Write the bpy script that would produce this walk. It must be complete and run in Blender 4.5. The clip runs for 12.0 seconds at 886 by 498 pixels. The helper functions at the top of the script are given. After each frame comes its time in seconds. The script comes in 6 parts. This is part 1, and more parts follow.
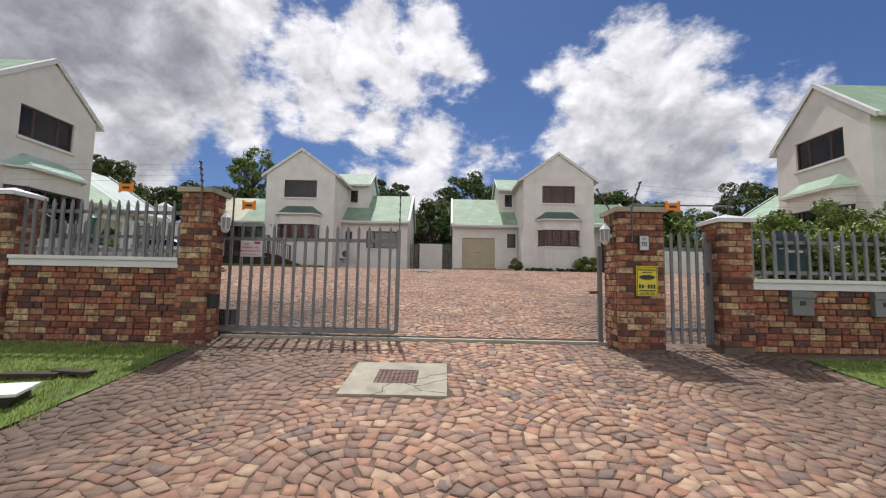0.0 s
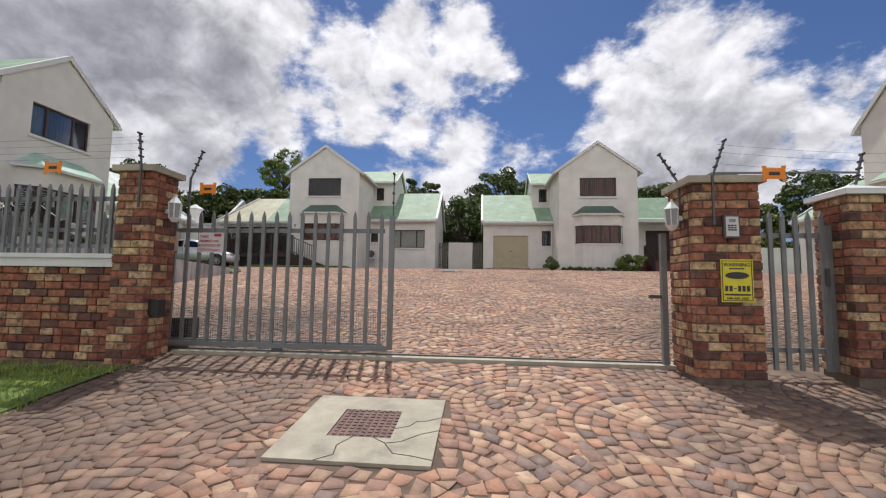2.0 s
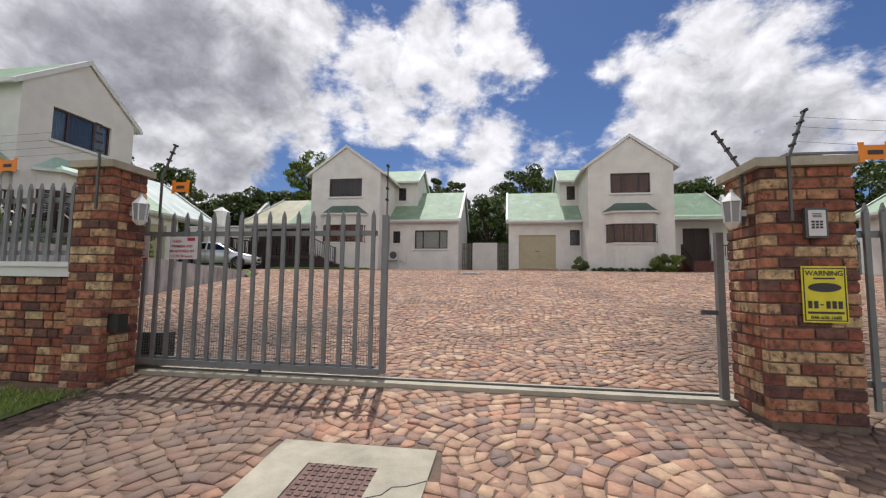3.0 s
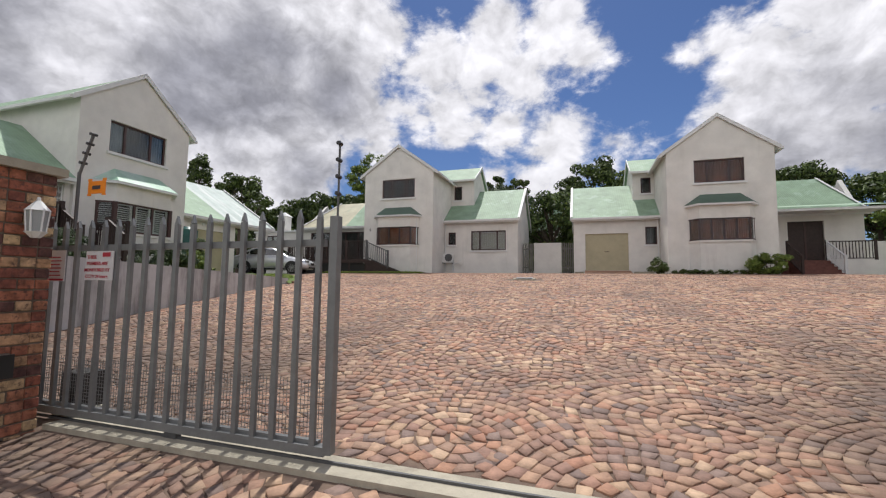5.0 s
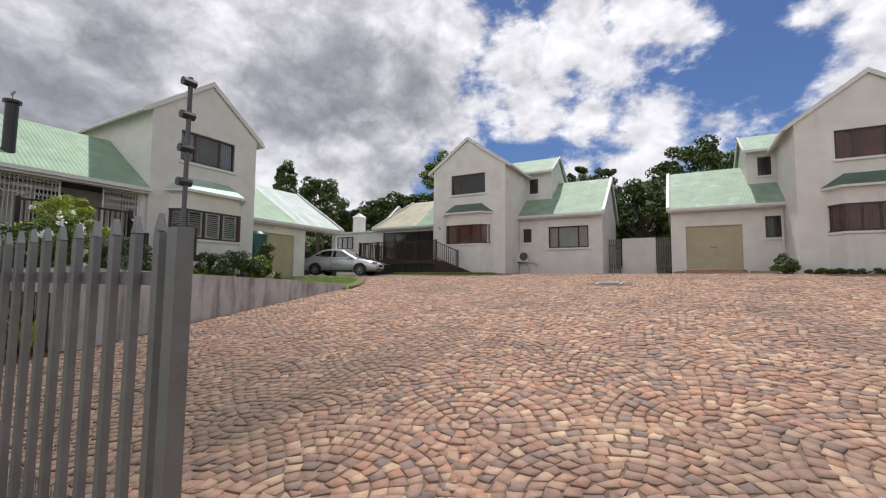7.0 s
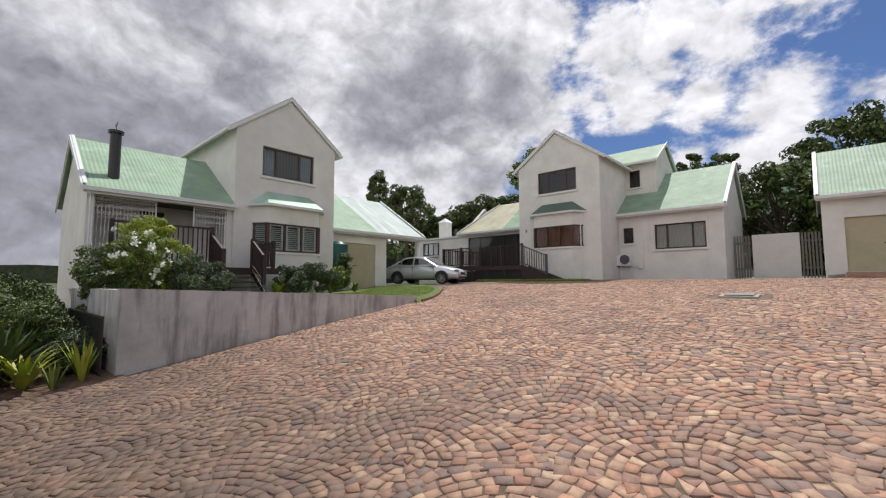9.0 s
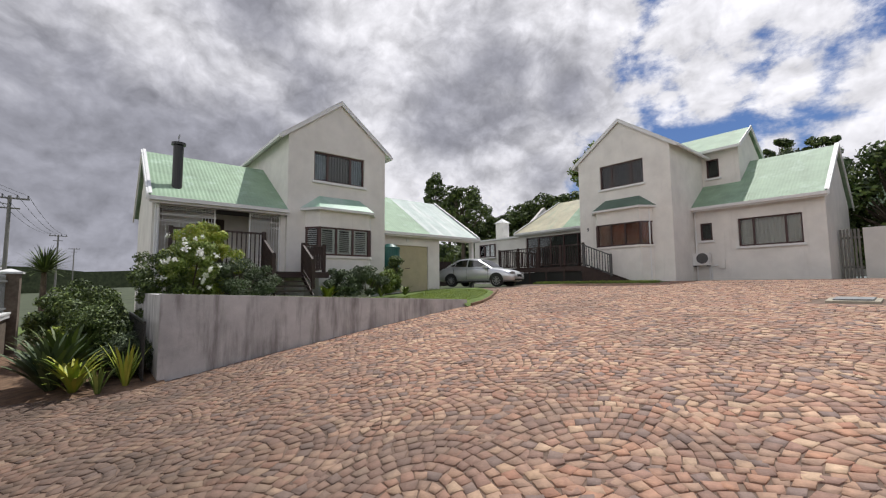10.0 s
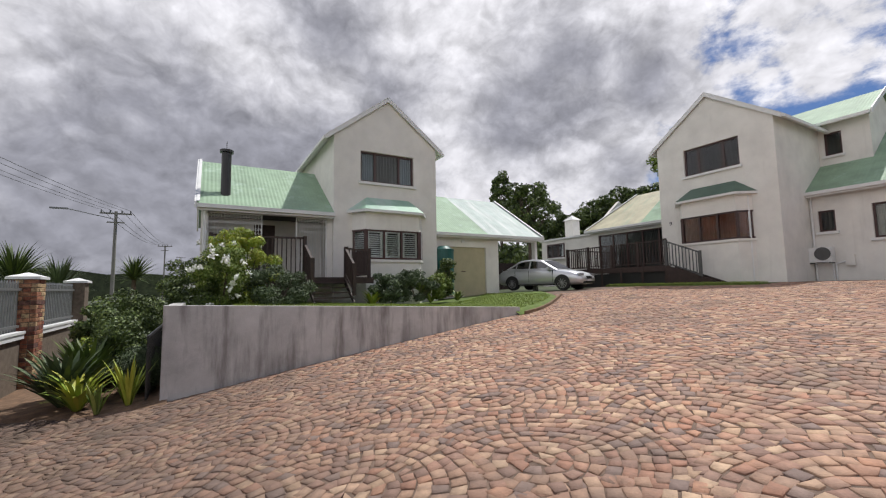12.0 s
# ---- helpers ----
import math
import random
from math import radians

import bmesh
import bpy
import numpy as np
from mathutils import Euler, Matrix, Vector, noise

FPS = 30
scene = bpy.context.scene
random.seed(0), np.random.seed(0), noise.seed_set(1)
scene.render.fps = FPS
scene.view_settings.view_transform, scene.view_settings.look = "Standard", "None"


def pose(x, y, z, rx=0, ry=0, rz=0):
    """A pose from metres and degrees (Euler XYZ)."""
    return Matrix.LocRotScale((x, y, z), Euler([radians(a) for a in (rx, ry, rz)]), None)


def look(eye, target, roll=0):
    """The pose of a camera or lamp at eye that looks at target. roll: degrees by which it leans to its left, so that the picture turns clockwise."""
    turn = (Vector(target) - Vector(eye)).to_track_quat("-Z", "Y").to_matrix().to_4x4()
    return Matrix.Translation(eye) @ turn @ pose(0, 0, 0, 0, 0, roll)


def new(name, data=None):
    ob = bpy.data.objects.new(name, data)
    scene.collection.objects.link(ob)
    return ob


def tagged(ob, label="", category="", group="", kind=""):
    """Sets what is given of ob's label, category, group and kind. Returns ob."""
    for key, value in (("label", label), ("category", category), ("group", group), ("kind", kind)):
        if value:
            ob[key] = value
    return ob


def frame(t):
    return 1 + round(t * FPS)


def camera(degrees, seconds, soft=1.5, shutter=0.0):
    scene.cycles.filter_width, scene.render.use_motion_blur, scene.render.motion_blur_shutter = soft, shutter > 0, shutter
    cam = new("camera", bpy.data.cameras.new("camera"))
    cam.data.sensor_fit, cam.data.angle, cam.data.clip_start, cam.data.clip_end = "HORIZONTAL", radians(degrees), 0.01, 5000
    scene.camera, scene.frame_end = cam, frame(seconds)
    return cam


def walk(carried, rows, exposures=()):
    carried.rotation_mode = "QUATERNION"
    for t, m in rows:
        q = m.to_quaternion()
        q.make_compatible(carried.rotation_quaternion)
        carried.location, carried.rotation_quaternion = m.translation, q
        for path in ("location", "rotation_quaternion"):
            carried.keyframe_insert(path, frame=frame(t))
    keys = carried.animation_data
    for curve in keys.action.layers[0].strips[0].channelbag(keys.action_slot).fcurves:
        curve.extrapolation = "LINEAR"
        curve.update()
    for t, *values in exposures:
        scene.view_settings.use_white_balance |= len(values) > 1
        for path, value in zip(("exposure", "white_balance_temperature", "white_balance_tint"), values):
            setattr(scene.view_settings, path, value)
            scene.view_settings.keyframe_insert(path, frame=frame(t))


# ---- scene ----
cam = camera(92.8, 12.0, 1.2)
PATH = [
    (0, (0.007, -0.787, 1.603), (-0.011, 1.205, 1.775), 1.1),
    (0.5, (0.068, -0.432, 1.592), (0.003, 1.559, 1.766), 1.1),
    (1, (0.15, -0.067, 1.594), (0.04, 1.922, 1.767), 1.0),
    (1.5, (0.259, 0.347, 1.62), (0.117, 2.334, 1.791), 0.9),
    (2, (0.335, 0.791, 1.629), (0.152, 2.775, 1.801), 0.9),
    (2.5, (0.427, 1.219, 1.687), (0.189, 3.198, 1.856), 0.8),
    (3, (0.514, 1.622, 1.75), (0.202, 3.591, 1.92), 0.8),
    (3.2, (0.541, 1.771, 1.721), (0.185, 3.73, 1.906), 1.0),
    (5, (0.872, 3.261, 1.998), (0.249, 5.154, 2.164), 0.7),
    (5.5, (0.857, 3.638, 2.074), (0.172, 5.511, 2.237), 0.6),
    (6, (0.862, 4.03, 2.151), (0.097, 5.871, 2.312), 0.4),
    (6.5, (0.86, 4.454, 2.189), (-0.018, 6.244, 2.349), 0.3),
    (6.7, (0.831, 4.67, 2.229), (-0.088, 6.44, 2.382), 0.4),
    (8.5, (0.516, 6.075, 2.479), (-0.72, 7.64, 2.634), 0.0),
    (9, (0.448, 6.484, 2.549), (-0.89, 7.962, 2.706), -0.2),
    (9.5, (0.325, 6.898, 2.57), (-1.122, 8.269, 2.729), -0.4),
    (10, (0.201, 7.234, 2.572), (-1.336, 8.503, 2.741), -0.5),
    (10.5, (0.111, 7.586, 2.599), (-1.484, 8.779, 2.772), -0.7),
    (11, (-0.081, 7.922, 2.63), (-1.728, 9.044, 2.803), -0.8),
    (11.5, (-0.248, 8.256, 2.663), (-1.944, 9.303, 2.838), -0.8),
    (12, (-0.462, 8.618, 2.661), (-2.194, 9.603, 2.843), -1.0),
]
walk(cam, [(t, look(eye, target, roll)) for t, eye, target, roll in PATH])
scene.view_settings.exposure = -0.28

# ---------- light and sky ----------
SUN_EL, SUN_AZ = 63.0, -12.0        # height, and turn from straight ahead (+y) to the right


def node(nt, kind, x=None, **vals):
    n = nt.nodes.new(kind)
    for k, v in vals.items():
        if k in n.inputs:
            n.inputs[k].default_value = v
    return n


def build_world():
    w = bpy.data.worlds.new("sky")
    scene.world = w
    w.use_nodes = True
    nt = w.node_tree
    nt.nodes.clear()
    L = nt.links.new
    out = nt.nodes.new("ShaderNodeOutputWorld")
    bg = nt.nodes.new("ShaderNodeBackground")
    bg.inputs["Strength"].default_value = SKY_STRENGTH
    sky = nt.nodes.new("ShaderNodeTexSky")
    sky.sky_type, sky.sun_disc = "NISHITA", False
    sky.sun_elevation, sky.sun_rotation = radians(SUN_EL), radians(SUN_AZ)
    sky.dust_density, sky.ozone_density = 0.4, 3.5
    co = nt.nodes.new("ShaderNodeTexCoord")

    def m(op, a, b=None, c=None, clamp=False):
        n = nt.nodes.new("ShaderNodeMath")
        n.operation, n.use_clamp = op, clamp
        for i, v in enumerate((a, b, c)):
            if v is None:
                continue
            if isinstance(v, (int, float)):
                n.inputs[i].default_value = v
            else:
                L(v, n.inputs[i])
        return n.outputs[0]

    def noise_at(scale, detail, rough, off, dist=0.0):
        mp = nt.nodes.new("ShaderNodeMapping")
        mp.inputs["Location"].default_value = off
        mp.inputs["Scale"].default_value = (1, 1, 1.7)
        L(co.outputs["Generated"], mp.inputs["Vector"])
        n = nt.nodes.new("ShaderNodeTexNoise")
        n.inputs["Scale"].default_value, n.inputs["Detail"].default_value, n.inputs["Roughness"].default_value = scale, detail, rough
        n.inputs["Distortion"].default_value = dist
        L(mp.outputs[0], n.inputs["Vector"])
        return n.outputs["Fac"]

    def blobs(groups, soft, join):
        """How deep a direction lies inside the nearest of the round masses, in shares of soft."""
        out_ = None
        for d, r in [b for g in groups for b in g]:
            vm = nt.nodes.new("ShaderNodeVectorMath")
            vm.operation = "DISTANCE"
            L(co.outputs["Generated"], vm.inputs[0])
            vm.inputs[1].default_value = Vector(d).normalized()
            one = m("SUBTRACT", r * 1.08, vm.outputs["Value"])
            out_ = one if out_ is None else m("SMOOTH_MAX", out_, one, join)
        return m("DIVIDE", out_, soft)

    def billow(scale, off, detail=4, rough=0.55):
        mp = nt.nodes.new("ShaderNodeMapping")
        mp.inputs["Location"].default_value = off
        mp.inputs["Scale"].default_value = (1, 1, 1.25)
        L(warp, mp.inputs["Vector"])
        n = nt.nodes.new("ShaderNodeTexVoronoi")
        n.feature = "SMOOTH_F1"
        n.normalize = True
        n.inputs["Scale"].default_value, n.inputs["Detail"].default_value, n.inputs["Roughness"].default_value = scale, detail, rough
        n.inputs["Smoothness"].default_value = 0.35
        L(mp.outputs[0], n.inputs["Vector"])
        return n.outputs["Distance"]

    wn = nt.nodes.new("ShaderNodeTexNoise")
    wn.inputs["Scale"].default_value, wn.inputs["Detail"].default_value = 7.0, 5
    L(co.outputs["Generated"], wn.inputs["Vector"])
    wo = nt.nodes.new("ShaderNodeVectorMath")
    wo.operation = "MULTIPLY_ADD"
    L(wn.outputs["Color"], wo.inputs[0])
    wo.inputs[1].default_value = (.10, .10, .10)
    L(co.outputs["Generated"], wo.inputs[2])
    warp = wo.outputs[0]
    field = m("MAXIMUM", m("MINIMUM", blobs((CLOUD_BANK, CLOUD_CENTRE, CLOUD_RIGHT, CLOUD_AROUND), 0.05, 0.02), 2.4), -2.5)
    n1 = noise_at(6.5, 10, 0.62, (3.1, 1.7, 0.4), 0.2)
    n3 = noise_at(3.4, 8, 0.6, (7.3, 0.2, 4.1))
    v1 = billow(11.0, (0, 0, 0))
    v2 = billow(11.0, (-.006, .004, .03))
    fine = noise_at(26.0, 8, 0.65, (0.3, 5.2, 2.2), 0.2)
    rough_ = m("ADD", m("MULTIPLY", m("SUBTRACT", n1, 0.5), 2.3), m("MULTIPLY", m("SUBTRACT", fine, 0.5), 1.3))
    dens = m("ADD", field, m("ADD", rough_, m("MULTIPLY", m("SUBTRACT", 0.32, v1), 2.0)))
    mask = nt.nodes.new("ShaderNodeMapRange")
    mask.interpolation_type = "SMOOTHSTEP"
    L(dens, mask.inputs["Value"])
    mask.inputs["From Min"].default_value, mask.inputs["From Max"].default_value = -0.15, 0.75
    # the thick bases are grey, the tops and thin edges bright
    thick = nt.nodes.new("ShaderNodeMapRange")
    thick.interpolation_type = "SMOOTHSTEP"
    shade_ = m("MAXIMUM", m("MINIMUM", blobs((CLOUD_SHADE,), 0.12, 0.05), 0.8), -0.9)
    L(m("ADD", shade_, m("ADD", m("MULTIPLY", m("SUBTRACT", n3, 0.5), 2.3), m("MULTIPLY", m("SUBTRACT", v1, 0.3), 1.2))), thick.inputs["Value"])
    thick.inputs["From Min"].default_value, thick.inputs["From Max"].default_value = -0.75, 0.95
    ramp = nt.nodes.new("ShaderNodeMix")
    ramp.data_type = "RGBA"
    L(thick.outputs[0], ramp.inputs["Factor"])
    ramp.inputs["A"].default_value = (*CLOUD_WHITE, 1)
    ramp.inputs["B"].default_value = (*CLOUD_GREY, 1)
    shade = nt.nodes.new("ShaderNodeMix")
    shade.data_type, shade.blend_type = "RGBA", "MULTIPLY"
    shade.inputs["Factor"].default_value = 1
    L(ramp.outputs["Result"], shade.inputs["A"])
    # puffs are brighter on the side of the sun
    puff = m("ADD", 1.0, m("ADD", m("MULTIPLY", m("SUBTRACT", v2, v1), 1.5), m("MULTIPLY", m("SUBTRACT", fine, 0.5), 0.25)))
    comb = nt.nodes.new("ShaderNodeCombineColor")
    for i in range(3):
        L(puff, comb.inputs[i])
    L(comb.outputs[0], shade.inputs["B"])
    tint = nt.nodes.new("ShaderNodeMix")
    tint.data_type, tint.blend_type = "RGBA", "MULTIPLY"
    tint.inputs["Factor"].default_value = 1
    L(sky.outputs[0], tint.inputs["A"])
    tint.inputs["B"].default_value = (*SKY_TINT, 1)
    mix = nt.nodes.new("ShaderNodeMix")
    mix.data_type = "RGBA"
    L(mask.outputs[0], mix.inputs["Factor"])
    L(tint.outputs["Result"], mix.inputs["A"])
    L(shade.outputs["Result"], mix.inputs["B"])
    L(mix.outputs["Result"], bg.inputs["Color"])
    L(bg.outputs[0], out.inputs["Surface"])


SKY_STRENGTH = 0.085
SKY_TINT = (0.68, 0.80, 1.06)
CLOUD_WHITE, CLOUD_GREY = (12.1, 12.0, 12.7), (4.7, 4.75, 5.5)
# round masses of cloud: direction and size; the bank on the left, the heap ahead, the one on the right, and where they are grey
CLOUD_BANK = [
    ((-0.65, 0.64, 0.41), 0.12), ((-0.59, 0.72, 0.37), 0.14), ((-0.46, 0.74, 0.49), 0.10), ((-0.45, 0.82, 0.37), 0.06), ((-0.37, 0.77, 0.52), 0.05),
    ((-0.58, 0.77, 0.26), 0.09), ((-0.40, 0.83, 0.39), 0.03), ((-0.41, 0.74, 0.52), 0.07), ((-0.50, 0.77, 0.39), 0.10), ((-0.43, 0.84, 0.32), 0.06),
    ((-0.62, 0.66, 0.42), 0.18), ((-0.77, 0.44, 0.46), 0.19), ((-0.85, 0.25, 0.46), 0.34), ((-0.74, 0.59, 0.33), 0.31), ((-0.53, 0.68, 0.51), 0.14),
    ((-0.96, -0.19, 0.22), 0.14), ((-0.91, -0.23, 0.35), 0.08), ((-0.96, -0.25, 0.09), 0.13),
]
CLOUD_CENTRE = [
    ((-0.27, 0.82, 0.51), 0.05), ((-0.22, 0.85, 0.47), 0.07), ((-0.34, 0.87, 0.36), 0.04), ((-0.28, 0.89, 0.37), 0.06), ((-0.16, 0.84, 0.53), 0.07),
    ((-0.05, 0.85, 0.53), 0.07), ((0.01, 0.88, 0.48), 0.06), ((-0.12, 0.89, 0.45), 0.07), ((-0.16, 0.92, 0.35), 0.06), ((-0.05, 0.95, 0.32), 0.07),
    ((0.08, 0.95, 0.30), 0.04), ((0.13, 0.94, 0.30), 0.02), ((-0.09, 0.97, 0.23), 0.07), ((0.06, 0.97, 0.25), 0.03), ((-0.19, 0.95, 0.24), 0.04),
    ((-0.04, 0.97, 0.24), 0.05), ((-0.29, 0.83, 0.48), 0.08), ((-0.18, 0.84, 0.50), 0.08), ((-0.05, 0.87, 0.50), 0.06), ((-0.27, 0.88, 0.39), 0.07),
    ((-0.05, 0.95, 0.30), 0.06),
]
CLOUD_RIGHT = [
    ((0.37, 0.80, 0.47), 0.07), ((0.46, 0.77, 0.45), 0.05), ((0.31, 0.86, 0.40), 0.08), ((0.43, 0.82, 0.37), 0.10), ((0.52, 0.79, 0.32), 0.07),
    ((0.27, 0.91, 0.32), 0.06), ((0.21, 0.88, 0.43), 0.03), ((0.38, 0.88, 0.28), 0.10), ((0.50, 0.83, 0.23), 0.09), ((0.60, 0.72, 0.33), 0.04),
    ((0.63, 0.70, 0.34), 0.03), ((0.58, 0.77, 0.28), 0.06), ((0.34, 0.92, 0.22), 0.06), ((0.68, 0.71, 0.18), 0.09), ((0.26, 0.86, 0.43), 0.05),
    ((0.20, 0.88, 0.44), 0.02), ((0.32, 0.88, 0.34), 0.08), ((-0.30, 0.84, 0.45), 0.06), ((-0.22, 0.88, 0.41), 0.05), ((-0.36, 0.85, 0.38), 0.03),
    ((-0.28, 0.87, 0.40), 0.05), ((-0.22, 0.90, 0.37), 0.04),
]
CLOUD_SHADE = [
    ((-1.0, -.05, .15), .30), ((-.95, .25, .2), .22),
    ((-0.62, 0.66, 0.41), 0.14), ((-0.51, 0.76, 0.41), 0.11), ((-0.57, 0.78, 0.24), 0.09), ((0.46, 0.86, 0.24), 0.10), ((0.34, 0.91, 0.22), 0.07),
    ((-0.69, 0.63, 0.36), 0.13), ((-0.85, 0.33, 0.41), 0.11), ((0.33, 0.91, 0.25), 0.07), ((-0.83, 0.22, 0.52), 0.12), ((-0.64, 0.66, 0.40), 0.13),
    ((-0.97, -0.15, 0.21), 0.08), ((-0.91, -0.08, 0.40), 0.07), ((-0.97, -0.24, 0.07), 0.10),
]
# mostly unseen clouds, added and kept white as fill light for shaded walls
CLOUD_AROUND = [
    ((-1.5, -.3, .5), .45), ((.9, .5, .45), .16), ((1, .2, .4), .4), ((.3, -1, .5), .5), ((-.7, -.8, .4), .6), ((.9, -.6, .3), .4), ((0, -.2, 1), .3), ((-.9, .4, .95), .3), ((-.3, -1, .15), .4),
]
build_world()
sun = new("sun", bpy.data.lights.new("sun", "SUN"))
sun.data.energy, sun.data.angle, sun.data.color = 5.0, radians(0.6), (0.98, 0.96, 0.92)
az, el = radians(SUN_AZ), radians(SUN_EL)
sun.matrix_world = look((30 * math.sin(az) * math.cos(el), 30 * math.cos(az) * math.cos(el), 30 * math.sin(el)), (0, 0, 0))


# ---------- materials ----------
def mat(name, color, rough=0.8, metal=0.0, var=0.12, scale=6.0, fine=80.0, bump=0.15, spots=None, island=None, streak=None, spec=None, obj_random=None, detail=5, edge_dirt=None):
    """Procedural surface: large stains and fine grain in colour, fine relief. island or obj_random: (colours) picked piece by piece."""
    m = bpy.data.materials.new(name)
    m.use_nodes = True
    nt = m.node_tree
    L = nt.links.new
    b = nt.nodes["Principled BSDF"]
    b.inputs["Roughness"].default_value, b.inputs["Metallic"].default_value = rough, metal
    if spec is not None:
        b.inputs["Specular IOR Level"].default_value = spec
    co = nt.nodes.new("ShaderNodeTexCoord")
    pos = nt.nodes.new("ShaderNodeNewGeometry")
    src = pos.outputs["Position"]

    def noi(s, d=detail, r=0.6, stretch=None):
        n = nt.nodes.new("ShaderNodeTexNoise")
        n.inputs["Scale"].default_value, n.inputs["Detail"].default_value, n.inputs["Roughness"].default_value = s, d, r
        if stretch:
            mp = nt.nodes.new("ShaderNodeMapping")
            mp.inputs["Scale"].default_value = stretch
            L(src, mp.inputs["Vector"])
            L(mp.outputs[0], n.inputs["Vector"])
        else:
            L(src, n.inputs["Vector"])
        return n.outputs["Fac"]

    def mix(a, bb, f, mode="MIX"):
        n = nt.nodes.new("ShaderNodeMix")
        n.data_type, n.blend_type = "RGBA", mode
        for sock, v in (("A", a), ("B", bb)):
            if isinstance(v, tuple):
                n.inputs[sock].default_value = (*v, 1)
            else:
                L(v, n.inputs[sock])
        if isinstance(f, (int, float)):
            n.inputs["Factor"].default_value = f
        else:
            L(f, n.inputs["Factor"])
        return n.outputs["Result"]

    def rng(v, a, bb, c, d):
        n = nt.nodes.new("ShaderNodeMapRange")
        L(v, n.inputs["Value"])
        for k, x in zip(("From Min", "From Max", "To Min", "To Max"), (a, bb, c, d)):
            n.inputs[k].default_value = x
        return n.outputs[0]

    if island or obj_random:
        ramp = nt.nodes.new("ShaderNodeValToRGB")
        ramp.color_ramp.interpolation = "CONSTANT"
        cols = island or obj_random
        el = ramp.color_ramp.elements
        for i, c in enumerate(cols):
            e = el[i] if i < 2 else el.new(i / len(cols))
            e.position = i / len(cols)
            e.color = (*c, 1)
        if island:
            L(pos.outputs["Random Per Island"], ramp.inputs[0])
        else:
            oi = nt.nodes.new("ShaderNodeObjectInfo")
            L(oi.outputs["Random"], ramp.inputs[0])
        col = ramp.outputs[0]
    else:
        col = tuple(color)
    big = noi(scale)
    grain = noi(fine, 3)
    lo = tuple(max(0.0, 1 - var * 1.6) for _ in range(3))
    hi = (1 + var, 1 + var, 1 + var)
    col = mix(col, mix(lo, hi, rng(big, 0.3, 0.7, 0, 1)), 1.0, "MULTIPLY")
    col = mix(col, mix((0.9, 0.9, 0.9), (1.08, 1.08, 1.08), grain), 1.0, "MULTIPLY")
    if edge_dirt:
        sep = nt.nodes.new("ShaderNodeSeparateXYZ")
        L(src, sep.inputs[0])
        ab = nt.nodes.new("ShaderNodeMath")
        ab.operation = "ABSOLUTE"
        ad = nt.nodes.new("ShaderNodeMath")
        ad.operation = "ADD"
        ad.inputs[1].default_value = -0.4
        L(sep.outputs[0], ad.inputs[0])
        L(ad.outputs[0], ab.inputs[0])
        side = rng(ab.outputs[0], 1.2, 3.2, 0, 1)
        front = rng(sep.outputs[1], 7.5, 12.0, 1, 0)
        mm = nt.nodes.new("ShaderNodeMath")
        mm.operation = "MULTIPLY"
        L(side, mm.inputs[0])
        L(front, mm.inputs[1])
        m2 = nt.nodes.new("ShaderNodeMath")
        m2.operation, m2.use_clamp = "MULTIPLY", True
        L(mm.outputs[0], m2.inputs[0])
        L(rng(noi(1.3, 6, 0.65), 0.32, 0.62, 0.5, 0.95), m2.inputs[1])
        col = mix(col, edge_dirt, m2.outputs[0])
    if spots:
        col = mix(col, spots[0], rng(noi(spots[1], 6, 0.65), spots[2], spots[2] + 0.12, 0, spots[3]))
    if streak:
        col = mix(col, streak[0], rng(noi(1.0, 5, 0.6, streak[1]), streak[2], streak[2] + 0.2, 0, streak[3]))
    L(col, b.inputs["Base Color"])
    if bump:
        bp = nt.nodes.new("ShaderNodeBump")
        bp.inputs["Strength"].default_value, bp.inputs["Distance"].default_value = bump, 0.01
        L(grain, bp.inputs["Height"])
        L(bp.outputs[0], b.inputs["Normal"])
    return m


def glass_mat(name, tint=(0.85, 0.88, 0.88), amount=0.0):
    m = bpy.data.materials.new(name)
    m.use_nodes = True
    nt = m.node_tree
    nt.nodes.clear()
    out = nt.nodes.new("ShaderNodeOutputMaterial")
    tr = nt.nodes.new("ShaderNodeBsdfTransparent")
    tr.inputs[0].default_value = (*tint, 1)
    gl = nt.nodes.new("ShaderNodeBsdfGlossy")
    gl.inputs["Roughness"].default_value = 0.02
    fr = nt.nodes.new("ShaderNodeFresnel")
    fr.inputs[0].default_value = 1.42
    ad = nt.nodes.new("ShaderNodeMath")
    ad.operation, ad.use_clamp = "ADD", True
    ad.inputs[1].default_value = amount
    mx = nt.nodes.new("ShaderNodeMixShader")
    nt.links.new(fr.outputs[0], ad.inputs[0])
    nt.links.new(ad.outputs[0], mx.inputs[0])
    nt.links.new(tr.outputs[0], mx.inputs[1])
    nt.links.new(gl.outputs[0], mx.inputs[2])
    nt.links.new(mx.outputs[0], out.inputs[0])
    return m


M_plaster = mat("painted_plaster", (0.735, 0.71, 0.665), 0.9, var=0.07, scale=1.2, fine=60, bump=0.25, streak=((0.40, 0.37, 0.33), (2.5, 2.5, 0.25), 0.60, 0.35))
M_white = mat("white_trim_paint", (0.70, 0.70, 0.69), 0.6, var=0.05, scale=3, fine=60, bump=0.1)
M_roof_dark = mat("dark_green_sheet", (0.085, 0.135, 0.10), 0.6, var=0.12, scale=1.5, fine=30, bump=0.05)
M_roof = mat("faded_green_sheet", (0.26, 0.37, 0.25), 0.68, metal=0.0, var=0.12, scale=1.5, fine=30, bump=0.05, spots=((0.42, 0.55, 0.45), 1.2, 0.55, 0.5))
